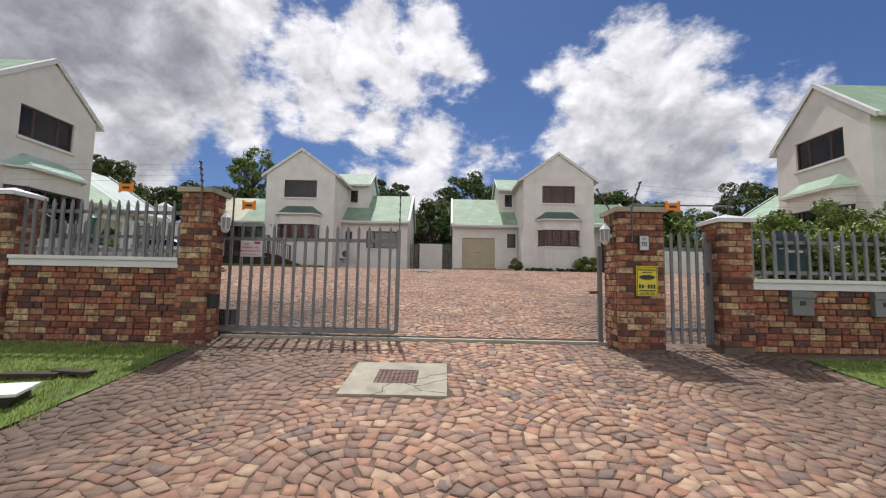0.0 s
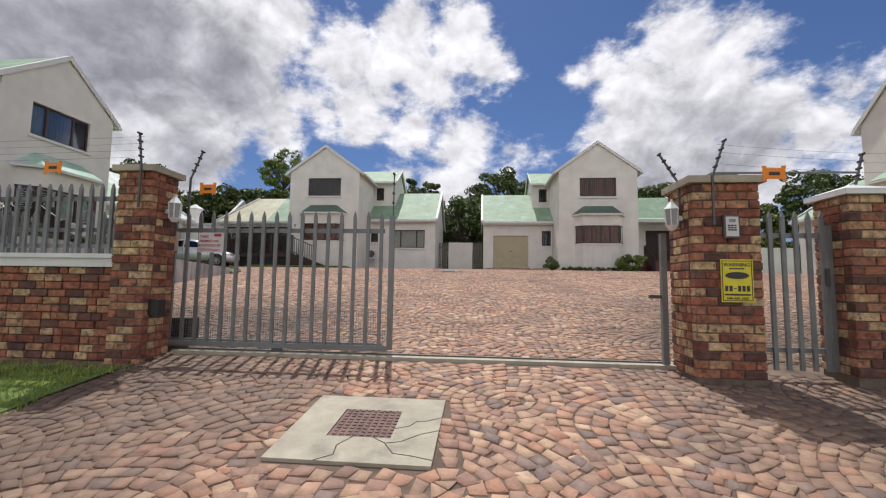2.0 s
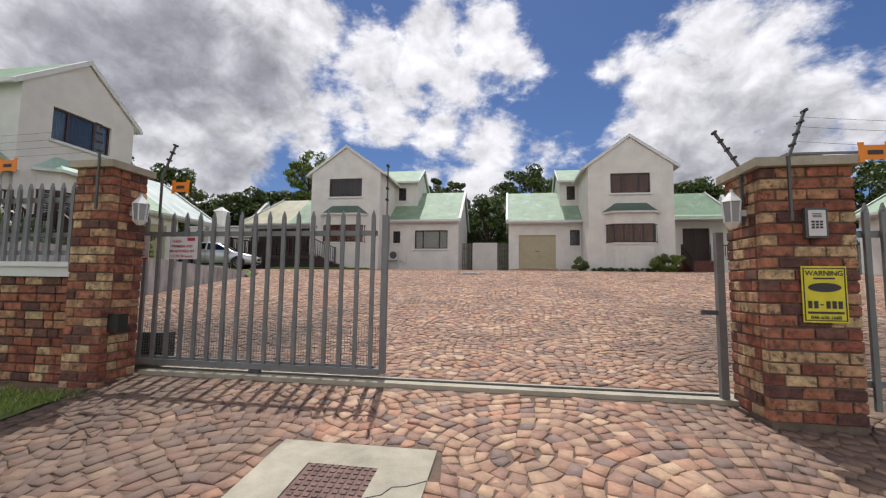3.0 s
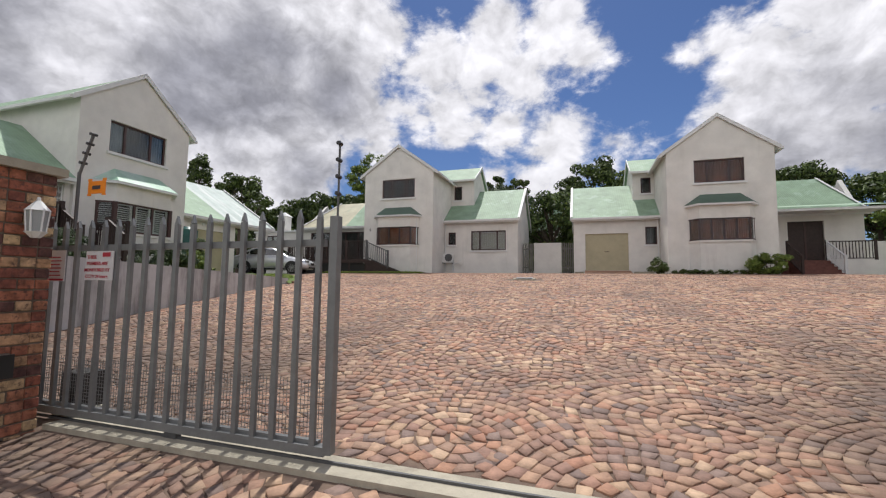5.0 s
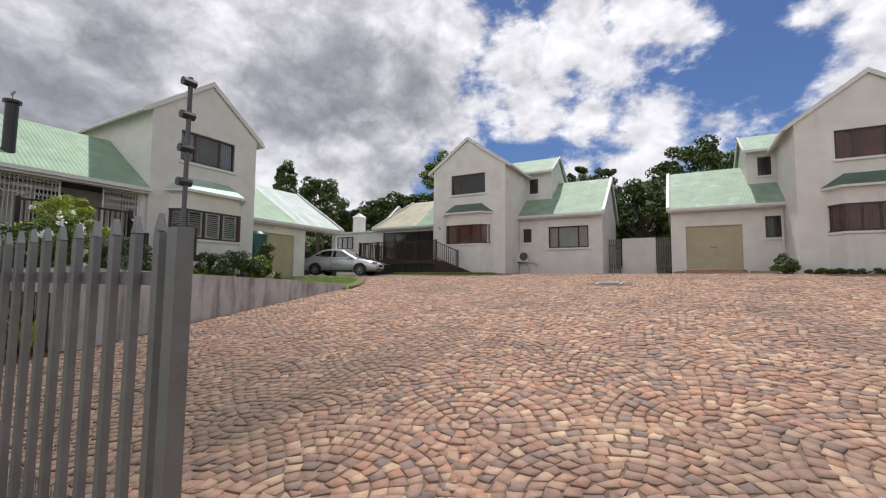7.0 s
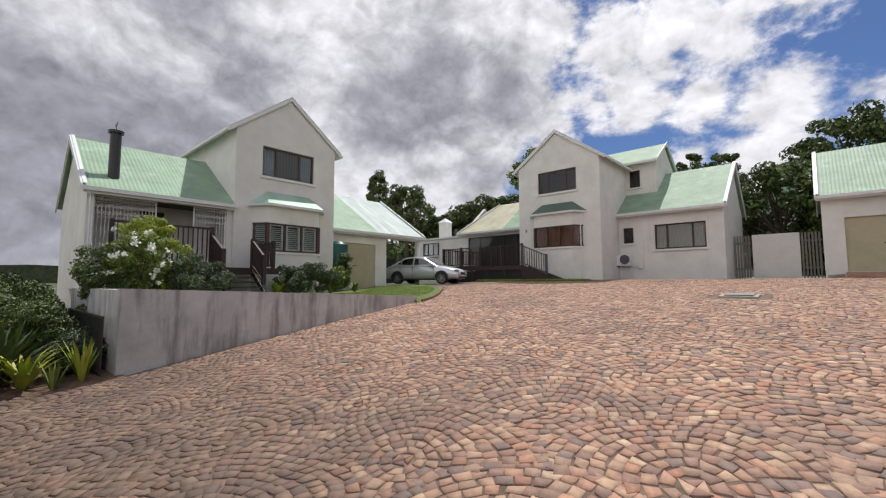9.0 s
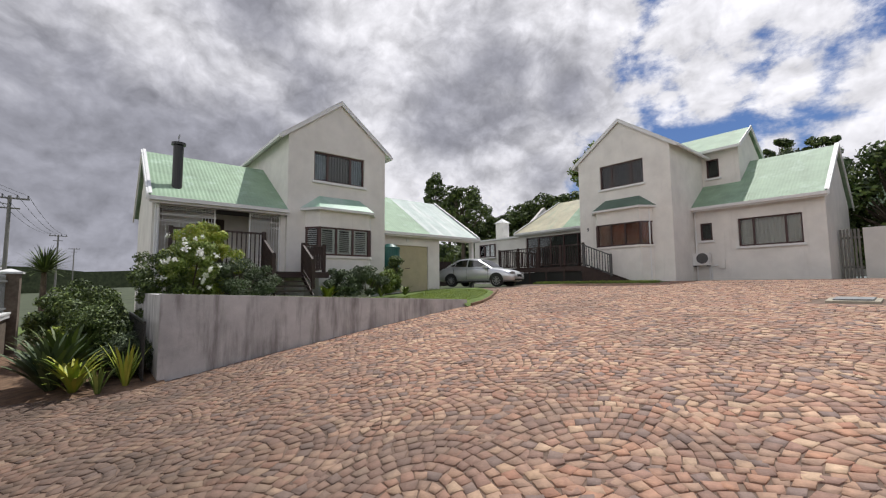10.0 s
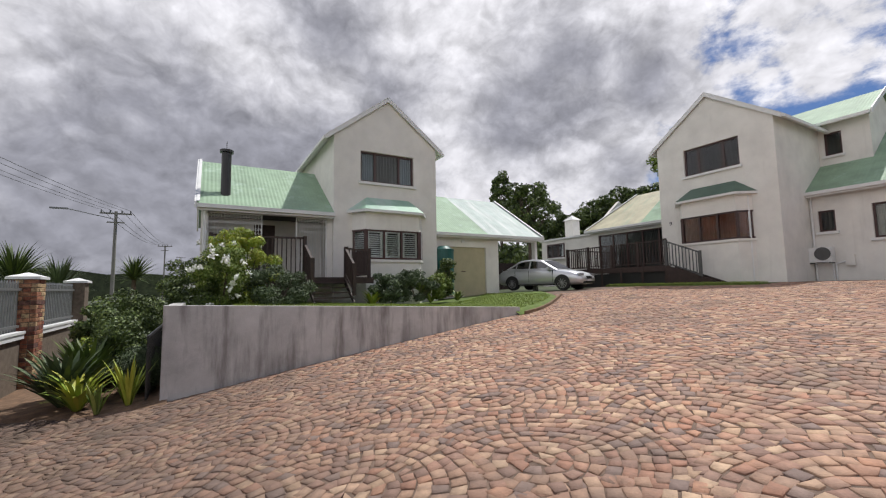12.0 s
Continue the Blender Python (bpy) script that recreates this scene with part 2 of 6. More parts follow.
M_roof_worn = mat("peeling_green_sheet", (0.33, 0.50, 0.36), 0.42, var=0.15, scale=1.2, fine=30, bump=0.05, spots=((0.58, 0.54, 0.37), 0.22, 0.42, 0.85))
M_roof_bright = mat("bare_patched_sheet", (0.30, 0.48, 0.36), 0.3, var=0.12, scale=1.2, fine=30, bump=0.05, spots=((0.60, 0.66, 0.64), 0.25, 0.46, 0.7))
M_frame = mat("dark_window_frame", (0.060, 0.026, 0.022), 0.45, var=0.1, bump=0.02)
M_glass = glass_mat("window_glass")
# dark tone that paints the shade of unlit rooms behind openings
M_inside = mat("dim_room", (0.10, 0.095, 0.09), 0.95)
M_curtain = mat("drawn_curtain", (0.055, 0.045, 0.048), 0.95, var=0.2, scale=4, streak=((0.12, 0.08, 0.07), (9, 9, 0.2), 0.5, 0.7))
M_curtain_red = mat("brown_wooden_blind", (0.36, 0.12, 0.065), 0.8, var=0.3, scale=1.6, streak=((0.13, 0.04, 0.028), (3.2, 3.2, 0.1), 0.5, 0.8))
M_drape = mat("pale_blue_drape", (0.26, 0.31, 0.36), 0.95, var=0.15, scale=4, streak=((0.12, 0.15, 0.18), (9, 9, 0.2), 0.5, 0.7))
M_blind = mat("pale_blind", (0.62, 0.56, 0.48), 0.9, var=0.08)
M_shutter = mat("white_louvre", (0.80, 0.79, 0.76), 0.6, var=0.05)
M_roof_pale = mat("bare_pale_sheet", (0.36, 0.43, 0.40), 0.62, var=0.12, scale=1.5, fine=30, bump=0.05, streak=((0.55, 0.57, 0.55), (0.35, 3.0, 0.35), 0.48, 0.8))
M_roof_tan = mat("peeled_tan_sheet", (0.50, 0.46, 0.32), 0.55, var=0.14, scale=1.5, fine=30, bump=0.05, streak=((0.34, 0.42, 0.30), (3.0, 0.5, 0.5), 0.52, 0.7))
M_garage = mat("cream_roller_door", (0.46, 0.41, 0.27), 0.55, var=0.07, scale=2, bump=0.05)
M_darkwood = mat("dark_stained_wood", (0.038, 0.020, 0.016), 0.6, var=0.25, scale=8, fine=60, bump=0.2)
M_steel = mat("galvanised_grey_paint", (0.20, 0.205, 0.205), 0.5, metal=0.35, var=0.12, scale=5, fine=50, bump=0.08, spots=((0.16, 0.10, 0.07), 5, 0.64, 0.5))
M_steel_dark = mat("weathered_steel", (0.11, 0.11, 0.11), 0.55, metal=0.4, var=0.15, bump=0.08)
M_black = mat("black_plastic", (0.02, 0.02, 0.02), 0.4, bump=0.03)
BRICKS = [(0.33, 0.12, 0.07), (0.50, 0.34, 0.19), (0.38, 0.16, 0.09), (0.22, 0.075, 0.05), (0.46, 0.27, 0.15), (0.13, 0.06, 0.05), (0.35, 0.13, 0.075), (0.55, 0.39, 0.22), (0.27, 0.09, 0.055), (0.42, 0.21, 0.115), (0.17, 0.08, 0.06), (0.31, 0.13, 0.08), (0.48, 0.31, 0.18)]
M_brick = mat("stock_brick", (0.3, 0.1, 0.06), 0.9, var=0.36, scale=14, fine=90, bump=0.7, obj_random=BRICKS, spots=((0.065, 0.038, 0.033), 22, 0.53, 0.8))
M_brick_far = mat("stock_brick_joined", (0.3, 0.1, 0.06), 0.9, var=0.28, scale=14, fine=90, bump=0.6, island=BRICKS, spots=((0.07, 0.04, 0.035), 16, 0.58, 0.75))
M_mortar = mat("mortar", (0.155, 0.12, 0.09), 0.95, var=0.2, scale=10, bump=0.5)
COB = [(0.37, 0.207, 0.144), (0.426, 0.259, 0.172), (0.306, 0.177, 0.13), (0.393, 0.237, 0.158), (0.474, 0.312, 0.201), (0.378, 0.192, 0.125), (0.274, 0.166, 0.125), (0.41, 0.23, 0.154), (0.53, 0.364, 0.242), (0.338, 0.207, 0.147), (0.226, 0.158, 0.133), (0.441, 0.237, 0.15), (0.354, 0.226, 0.158), (0.298, 0.181, 0.133), (0.458, 0.282, 0.186), (0.386, 0.222, 0.15), (0.322, 0.192, 0.14), (0.417, 0.267, 0.182), (0.257, 0.177, 0.144), (0.489, 0.319, 0.214)]
M_cobble = mat("sandstone_cobble", (0.35, 0.2, 0.15), 0.85, var=0.2, scale=9, fine=45, bump=0.7, island=COB, spots=((0.15, 0.105, 0.085), 0.6, 0.5, 0.5), edge_dirt=(0.095, 0.066, 0.048))
M_cobble_one = mat("sandstone_cobble_single", (0.35, 0.2, 0.15), 0.85, var=0.2, scale=9, fine=45, bump=0.7, obj_random=COB, spots=((0.15, 0.105, 0.085), 0.6, 0.5, 0.5), edge_dirt=(0.095, 0.066, 0.048))
M_joint = mat("sandy_joint", (0.17, 0.115, 0.085), 0.95, var=0.3, scale=5, bump=0.5)
M_concrete = mat("old_concrete", (0.40, 0.36, 0.28), 0.9, var=0.15, scale=4, fine=60, bump=0.4, spots=((0.22, 0.19, 0.15), 3, 0.56, 0.6))
M_retain = mat("stained_render", (0.50, 0.485, 0.47), 0.9, var=0.16, scale=1.3, fine=50, bump=0.3, spots=((0.30, 0.29, 0.28), 1.8, 0.56, 0.45), streak=((0.12, 0.105, 0.095), (3.6, 3.6, 0.55), 0.47, 0.75))
M_grass = mat("lawn_soil", (0.11, 0.16, 0.03), 0.95, var=0.3, scale=5, bump=0.3)
M_blade = mat("grass_blade", (0.10, 0.18, 0.02), 0.7, var=0.3, scale=3, bump=0, island=[(0.24, 0.31, 0.04), (0.19, 0.27, 0.035), (0.31, 0.35, 0.07), (0.21, 0.28, 0.045)])
M_soil = mat("brown_soil", (0.19, 0.115, 0.07), 0.95, var=0.3, scale=6, bump=0.6, spots=((0.20, 0.14, 0.09), 5, 0.55, 0.6))
M_land = mat("far_land", (0.06, 0.075, 0.035), 0.95, var=0.3, scale=0.3, bump=0)
M_leaf = mat("leaf_dark", (0.04, 0.07, 0.02), 0.6, var=0.3, scale=1.5, bump=0, island=[(0.06, 0.095, 0.018), (0.09, 0.135, 0.026), (0.04, 0.065, 0.015), (0.13, 0.175, 0.035)])
M_leaf_light = mat("leaf_light", (0.09, 0.13, 0.03), 0.6, var=0.3, scale=1.5, bump=0, island=[(0.14, 0.21, 0.03), (0.20, 0.27, 0.045), (0.10, 0.15, 0.025), (0.27, 0.32, 0.075)])
M_leaf_grey = mat("leaf_grey_green", (0.07, 0.10, 0.06), 0.6, var=0.25, scale=2, bump=0, island=[(0.075, 0.11, 0.045), (0.12, 0.16, 0.075), (0.045, 0.07, 0.03)])
M_leaf_lime = mat("leaf_lime", (0.20, 0.26, 0.03), 0.55, var=0.25, scale=2, bump=0, island=[(0.30, 0.37, 0.04), (0.38, 0.38, 0.05), (0.22, 0.31, 0.04)])
M_petal = mat("white_petal", (0.75, 0.75, 0.70), 0.8, var=0.05, bump=0)
M_bark = mat("bark", (0.10, 0.075, 0.055), 0.95, var=0.3, scale=6, bump=0.6)
M_orange = mat("orange_plastic", (0.85, 0.25, 0.01), 0.5, var=0.05, bump=0)
M_yellow = mat("yellow_sign_paint", (0.68, 0.60, 0.03), 0.5, var=0.08, bump=0.02)
M_signwhite = mat("white_sign", (0.62, 0.60, 0.60), 0.6, var=0.05, bump=0.02)
M_signred = mat("red_print", (0.45, 0.03, 0.05), 0.6, bump=0)
M_ink = mat("dark_print", (0.05, 0.045, 0.05), 0.7, bump=0)
M_signgreen = mat("dark_green_sign", (0.03, 0.065, 0.085), 0.5, bump=0)
M_teal = mat("teal_tank", (0.01, 0.09, 0.08), 0.45, var=0.1, bump=0.03)
M_iron = mat("rusty_cover", (0.17, 0.10, 0.085), 0.7, metal=0.3, var=0.25, scale=12, bump=0.5)
M_carpaint = mat("silver_car_paint", (0.66, 0.67, 0.69), 0.3, metal=0.6, var=0.02, bump=0)
M_crack = mat("dirt_crack", (0.06, 0.05, 0.04), 0.95, bump=0)
M_tyre = mat("tyre_rubber", (0.02, 0.02, 0.02), 0.85, bump=0.1)
M_alloy = mat("alloy_rim", (0.45, 0.45, 0.46), 0.3, metal=0.8, bump=0)
M_carglass = glass_mat("car_glass", (0.12, 0.14, 0.15), 0.12)
M_lampglass = mat("frosted_lamp_glass", (0.30, 0.31, 0.31), 0.25, var=0.03, bump=0)
M_pole = mat("weathered_pole", (0.20, 0.19, 0.17), 0.9, bump=0.3)
M_step = mat("brown_tile_step", (0.16, 0.06, 0.045), 0.7, var=0.2, bump=0.2)


# ---------- builders ----------
def mesh_of(name, bm):
    me = bpy.data.meshes.new(name)
    bm.to_mesh(me)
    bm.free()
    return me


def part(name, bm, material, parent=None, label="", smooth=False):
    me = bm if isinstance(bm, bpy.types.Mesh) else mesh_of(name, bm)
    if material and not me.materials:
        me.materials.append(material)
    if smooth:
        me.polygons.foreach_set("use_smooth", [True] * len(me.polygons))
    ob = new(name, me)
    if parent:
        ob.parent = parent
    if label:
        tagged(ob, label=label)
    return ob


def thing(name, m, label, category, group=""):
    ob = new(name)
    ob.empty_display_size = 0.1
    ob.matrix_world = m
    return tagged(ob, label=label, category=category, group=group)


def box(bm, lo, hi, m=None):
    x0, y0, z0 = lo
    x1, y1, z1 = hi
    c = [(x0, y0, z0), (x1, y0, z0), (x1, y1, z0), (x0, y1, z0), (x0, y0, z1), (x1, y0, z1), (x1, y1, z1), (x0, y1, z1)]
    v = [bm.verts.new(m @ Vector(p) if m else p) for p in c]
    fl = (x1 - x0) * (y1 - y0) * (z1 - z0) < 0
    for f in ((3, 2, 1, 0), (4, 5, 6, 7), (0, 1, 5, 4), (1, 2, 6, 5), (2, 3, 7, 6), (3, 0, 4, 7)):
        bm.faces.new([v[i] for i in (reversed(f) if fl else f)])
    return bm


def boxes(*ranges):
    bm = bmesh.new()
    for lo, hi in ranges:
        box(bm, lo, hi)
    return bm


def bar(bm, a, b, w, h=None):
    """A square bar from a to b."""
    a, b = Vector(a), Vector(b)
    d = b - a
    q = d.to_track_quat("Z", "Y").to_matrix().to_4x4()
    h = h or w
    return box(bm, (-w / 2, -h / 2, 0), (w / 2, h / 2, d.length), Matrix.Translation(a) @ q)


def tube(bm, a, b, r0, r1=None, n=8):
    a, b = Vector(a), Vector(b)
    q = (b - a).to_track_quat("Z", "Y").to_matrix().to_4x4()
    r1 = r0 if r1 is None else r1
    rings = []
    for p, r in ((a, r0), (b, r1)):
        rings.append([bm.verts.new(Matrix.Translation(p) @ q @ Vector((r * math.cos(i * 2 * math.pi / n), r * math.sin(i * 2 * math.pi / n), 0))) for i in range(n)])
    for i in range(n):
        bm.faces.new((rings[0][i], rings[0][(i + 1) % n], rings[1][(i + 1) % n], rings[1][i]))
    bm.faces.new(rings[0][::-1])
    bm.faces.new(rings[1])
    return bm


def prism(bm, pts, off):
    """A flat polygon pushed out by the vector off."""
    a = [bm.verts.new(p) for p in pts]
    b = [bm.verts.new(Vector(p) + Vector(off)) for p in pts]
    bm.faces.new(a)
    bm.faces.new(b[::-1])
    n = len(a)
    for i in range(n):
        bm.faces.new((a[i], b[i], b[(i + 1) % n], a[(i + 1) % n]))
    bmesh.ops.recalc_face_normals(bm, faces=bm.faces[:])
    return bm


def wall_x(bm, x0, x1, z0, z1, y0, y1, holes=()):
    """A wall along x between y0 and y1, with holes (x0, x1, z0, z1) cut through."""
    xs = sorted({x0, x1, *[h[0] for h in holes], *[h[1] for h in holes]})
    zs = sorted({z0, z1, *[h[2] for h in holes], *[h[3] for h in holes]})
    for a, b in zip(xs, xs[1:]):
        if b <= x0 or a >= x1:
            continue
        run = None
        for c, d in zip(zs, zs[1:]):
            mid = ((a + b) / 2, (c + d) / 2)
            solid = not any(h[0] < mid[0] < h[1] and h[2] < mid[1] < h[3] for h in holes)
            if solid:
                run = (run[0], d) if run else (c, d)
            if (not solid or d == zs[-1]) and run:
                box(bm, (a, y0, run[0]), (b, y1, run[1]))
                run = None
    bmesh.ops.remove_doubles(bm, verts=bm.verts[:], dist=0.0005)
    return bm


def sheet(bm, a, b, up0, up1, pitch=0.12, amp=0.004):
    """Corrugated roof sheet: its eave runs from a to b, its two sides rise by up0 and up1."""
    a, b, up0, up1 = map(Vector, (a, b, up0, up1))
    n = max(2, int((b - a).length / (pitch / 4)))
    nrm = (b - a).cross(up0 if up0.length > up1.length else up1).normalized()
    if nrm.z < 0:
        nrm = -nrm
    prev = None
    for i in range(n + 1):
        t = i / n
        o = nrm * (amp * (0, 1, 0, -1)[i % 4])
        p = a.lerp(b, t)
        u = up0.lerp(up1, t)
        q = (bm.verts.new(p + o), bm.verts.new(p + u + o))
        if prev:
            bm.faces.new((prev[0], q[0], q[1], prev[1]))
        prev = q
    return bm


GY = [-60, -20, 0, 3.4, 5.2, 8.5, 10, 12.5, 15, 20, 26.6, 40, 80, 400]
GZ = [-2.5, -1.2, .15, .5, .72, 1.05, 1.27, 1.6, 1.9, 2.35, 2.65, 2.8, 3.0, 3.0]


def gz(y):
    return float(np.interp(y, GY, GZ))
# ---------- ground ----------
def ground_sheet(name, x0, x1, ys, dz, material, nx=1, kind="structure"):
    """A strip of ground that follows the slope of the site."""
    bm = bmesh.new()
    rows = []
    for y in ys:
        rows.append([bm.verts.new((x0 + (x1 - x0) * i / nx, y, gz(y) + dz)) for i in range(nx + 1)])
    for r, s in zip(rows, rows[1:]):
        for i in range(nx):
            bm.faces.new((r[i], r[i + 1], s[i + 1], s[i]))
    return tagged(part(name, bm, material), kind=kind)


ground_sheet("ground", -900, 900, GY + [2500], -0.06, M_land)
ys = [-9 + 0.5 * i for i in range(80)]
ground_sheet("pavement", -14, 16, [y for y in ys if y < 30.6], -0.010, M_joint, 1)
ground_sheet("lawn_strip", -30, -3.45, [y for y in ys if y <= 5.2], 0.012, M_grass, 1)
ground_sheet("lawn_strip", 4.82, 30, [y for y in ys if y <= 5.2], 0.012, M_grass, 1)
bm = bmesh.new()
prev = None
for y in (5.45, 5.7, 6.2, 6.7, 7.2, 7.7, 8.2):
    xr = float(np.interp(y, [5.2, 6.2, 7.2, 8.1], [-9.7, -9.2, -8.5, -8.2]))
    r = (bm.verts.new((-30, y, gz(y) + .03)), bm.verts.new((xr, y, gz(y) + .03)), bm.verts.new((xr + .3, y, gz(y) - .03)))
    if prev:
        bm.faces.new((prev[0], prev[1], r[1], r[0]))
        bm.faces.new((prev[1], prev[2], r[2], r[1]))
    prev = r
tagged(part("garden_bed", bm, M_soil), kind="structure")


# ---------- retaining wall and upper garden ----------
def terrace_z(y):
    return float(np.interp(y, [8.1, 15.6, 20], [2.40, 2.08, 2.33]))


bm = bmesh.new()
top = [(-8.25, 8.1), (-8.42, 10.6), (-8.62, 13.1), (-8.86, 15.6)]
TW = [float(v) for v in np.interp([p[1] for p in top], [8.1, 15.6], [2.46, 2.14])]
ra, rb = [], []
for (x, y), z in zip(top, TW):
    ra.append([bm.verts.new((x, y, gz(y) - 0.3)), bm.verts.new((x, y, z)), bm.verts.new((x - 0.22, y, z)), bm.verts.new((x - 0.22, y, gz(y) - 0.3))])
for a, b in zip(ra, ra[1:]):
    for i in range(4):
        bm.faces.new((a[i], b[i], b[(i + 1) % 4], a[(i + 1) % 4]))
bm.faces.new(ra[0][::-1])
bm.faces.new(ra[-1])
wr = tagged(part("wall_retaining", bm, M_retain), kind="structure")
b2 = boxes(((-13.5, 8.1, 0.6), (-8.47, 8.32, 2.44)))
tagged(part("wall_retaining_return", b2, M_retain), kind="structure")
bm = bmesh.new()
prev = None
for i in range(24):
    y = 8.3 + i * 0.55
    xr = float(np.interp(y, [8.3, 15.6, 17, 19, 21], [-8.47, -8.95, -9.6, -11.2, -14.0]))
    r = (bm.verts.new((-17.5, y, terrace_z(y))), bm.verts.new((xr, y, max(terrace_z(y), gz(y) + 0.04))), bm.verts.new((xr + .26, y, gz(y) + .012)))
    if prev:
        bm.faces.new((prev[0], prev[1], r[1], r[0]))
        if y > 15.6:
            bm.faces.new((prev[1], prev[2], r[2], r[1]))
    prev = r
tagged(part("lawn_terrace", bm, M_grass), kind="structure")
# stone kerb that ends the terrace lawn
bm = bmesh.new()
pts = [(-8.72, 15.65), (-8.95, 16.3), (-9.5, 17.2), (-10.5, 18.5), (-11.5, 19.7)]
for a, b in zip(pts, pts[1:]):
    bar(bm, (*a, gz(a[1]) + 0.03), (*b, gz(b[1]) + 0.03), 0.06, 0.10)
tagged(part("kerb_lawn", bm, M_soil), kind="structure")


# ---------- houses ----------
def opening(parent, name, x0, x1, z0, z1, y, ways, curtain, label, sill=True, depth=0.1, bars_w=0.065):
    """A window whose outer face lies at y: frame, mullions, panes, sill and the curtain or dark room sheet behind it.
    """
    w = part(name, boxes(((x0, y, z0), (x1, y + 0.07, z0 + bars_w)), ((x0, y, z1 - bars_w), (x1, y + 0.07, z1)),
                         ((x0, y, z0 + bars_w), (x0 + bars_w, y + 0.07, z1 - bars_w)), ((x1 - bars_w, y, z0 + bars_w), (x1, y + 0.07, z1 - bars_w))), M_frame, parent, label)
    edges = [x0 + (x1 - x0) * f for f in (0, *ways, 1)]
    for e in edges[1:-1]:
        part("mullion", boxes(((e - 0.038, y + 0.004, z0 + bars_w), (e + 0.038, y + 0.066, z1 - bars_w))), M_frame, w)
    for a, b in zip(edges, edges[1:]):
        a2 = a + (bars_w if a == x0 else 0.038)
        b2 = b - (bars_w if b == x1 else 0.038)
        part("pane", boxes(((a2, y + 0.03, z0 + bars_w), (b2, y + 0.036, z1 - bars_w))), M_glass, w)
    drapes = None
    if isinstance(curtain, tuple):
        curtain, drapes = curtain
        for a, b in ((x0, edges[1] - .04), (edges[-2] + .04, x1)):
            bm = bmesh.new()
            k = 12
            vs = [(bm.verts.new((a + (b - a) * i / k, y + .11 + .02 * (i % 2), z0)), bm.verts.new((a + (b - a) * i / k, y + .11 + .02 * (i % 2), z1))) for i in range(k + 1)]
            for p, q in zip(vs, vs[1:]):
                bm.faces.new((p[0], q[0], q[1], p[1]))
            part("curtain", bm, drapes, w, "pale blue side curtain")
    # with M_inside this is no cloth: a dark sheet painted as room shade
    bm = bmesh.new()
    n = max(4, int((x1 - x0) / 0.06))
    prev = None
    for i in range(n + 1):
        x = x0 + (x1 - x0) * i / n
        q = (bm.verts.new((x, y + 0.14 + 0.02 * (i % 2), z0)), bm.verts.new((x, y + 0.14 + 0.02 * (i % 2), z1)))
        if prev:
            bm.faces.new((prev[0], q[0], q[1], prev[1]))
        prev = q
    part("lining" if drapes else "curtain", bm, curtain, w)
    if sill:
        part("window_sill", boxes(((x0 - 0.08, y - 0.16, z0 - 0.10), (x1 + 0.08, y + 0.01, z0 - 0.004))), M_white, w)
    return w


def sx(m, a, b):
    """The range a..b across a facade that may be mirrored."""
    return (a, b) if m > 0 else (-b, -a)


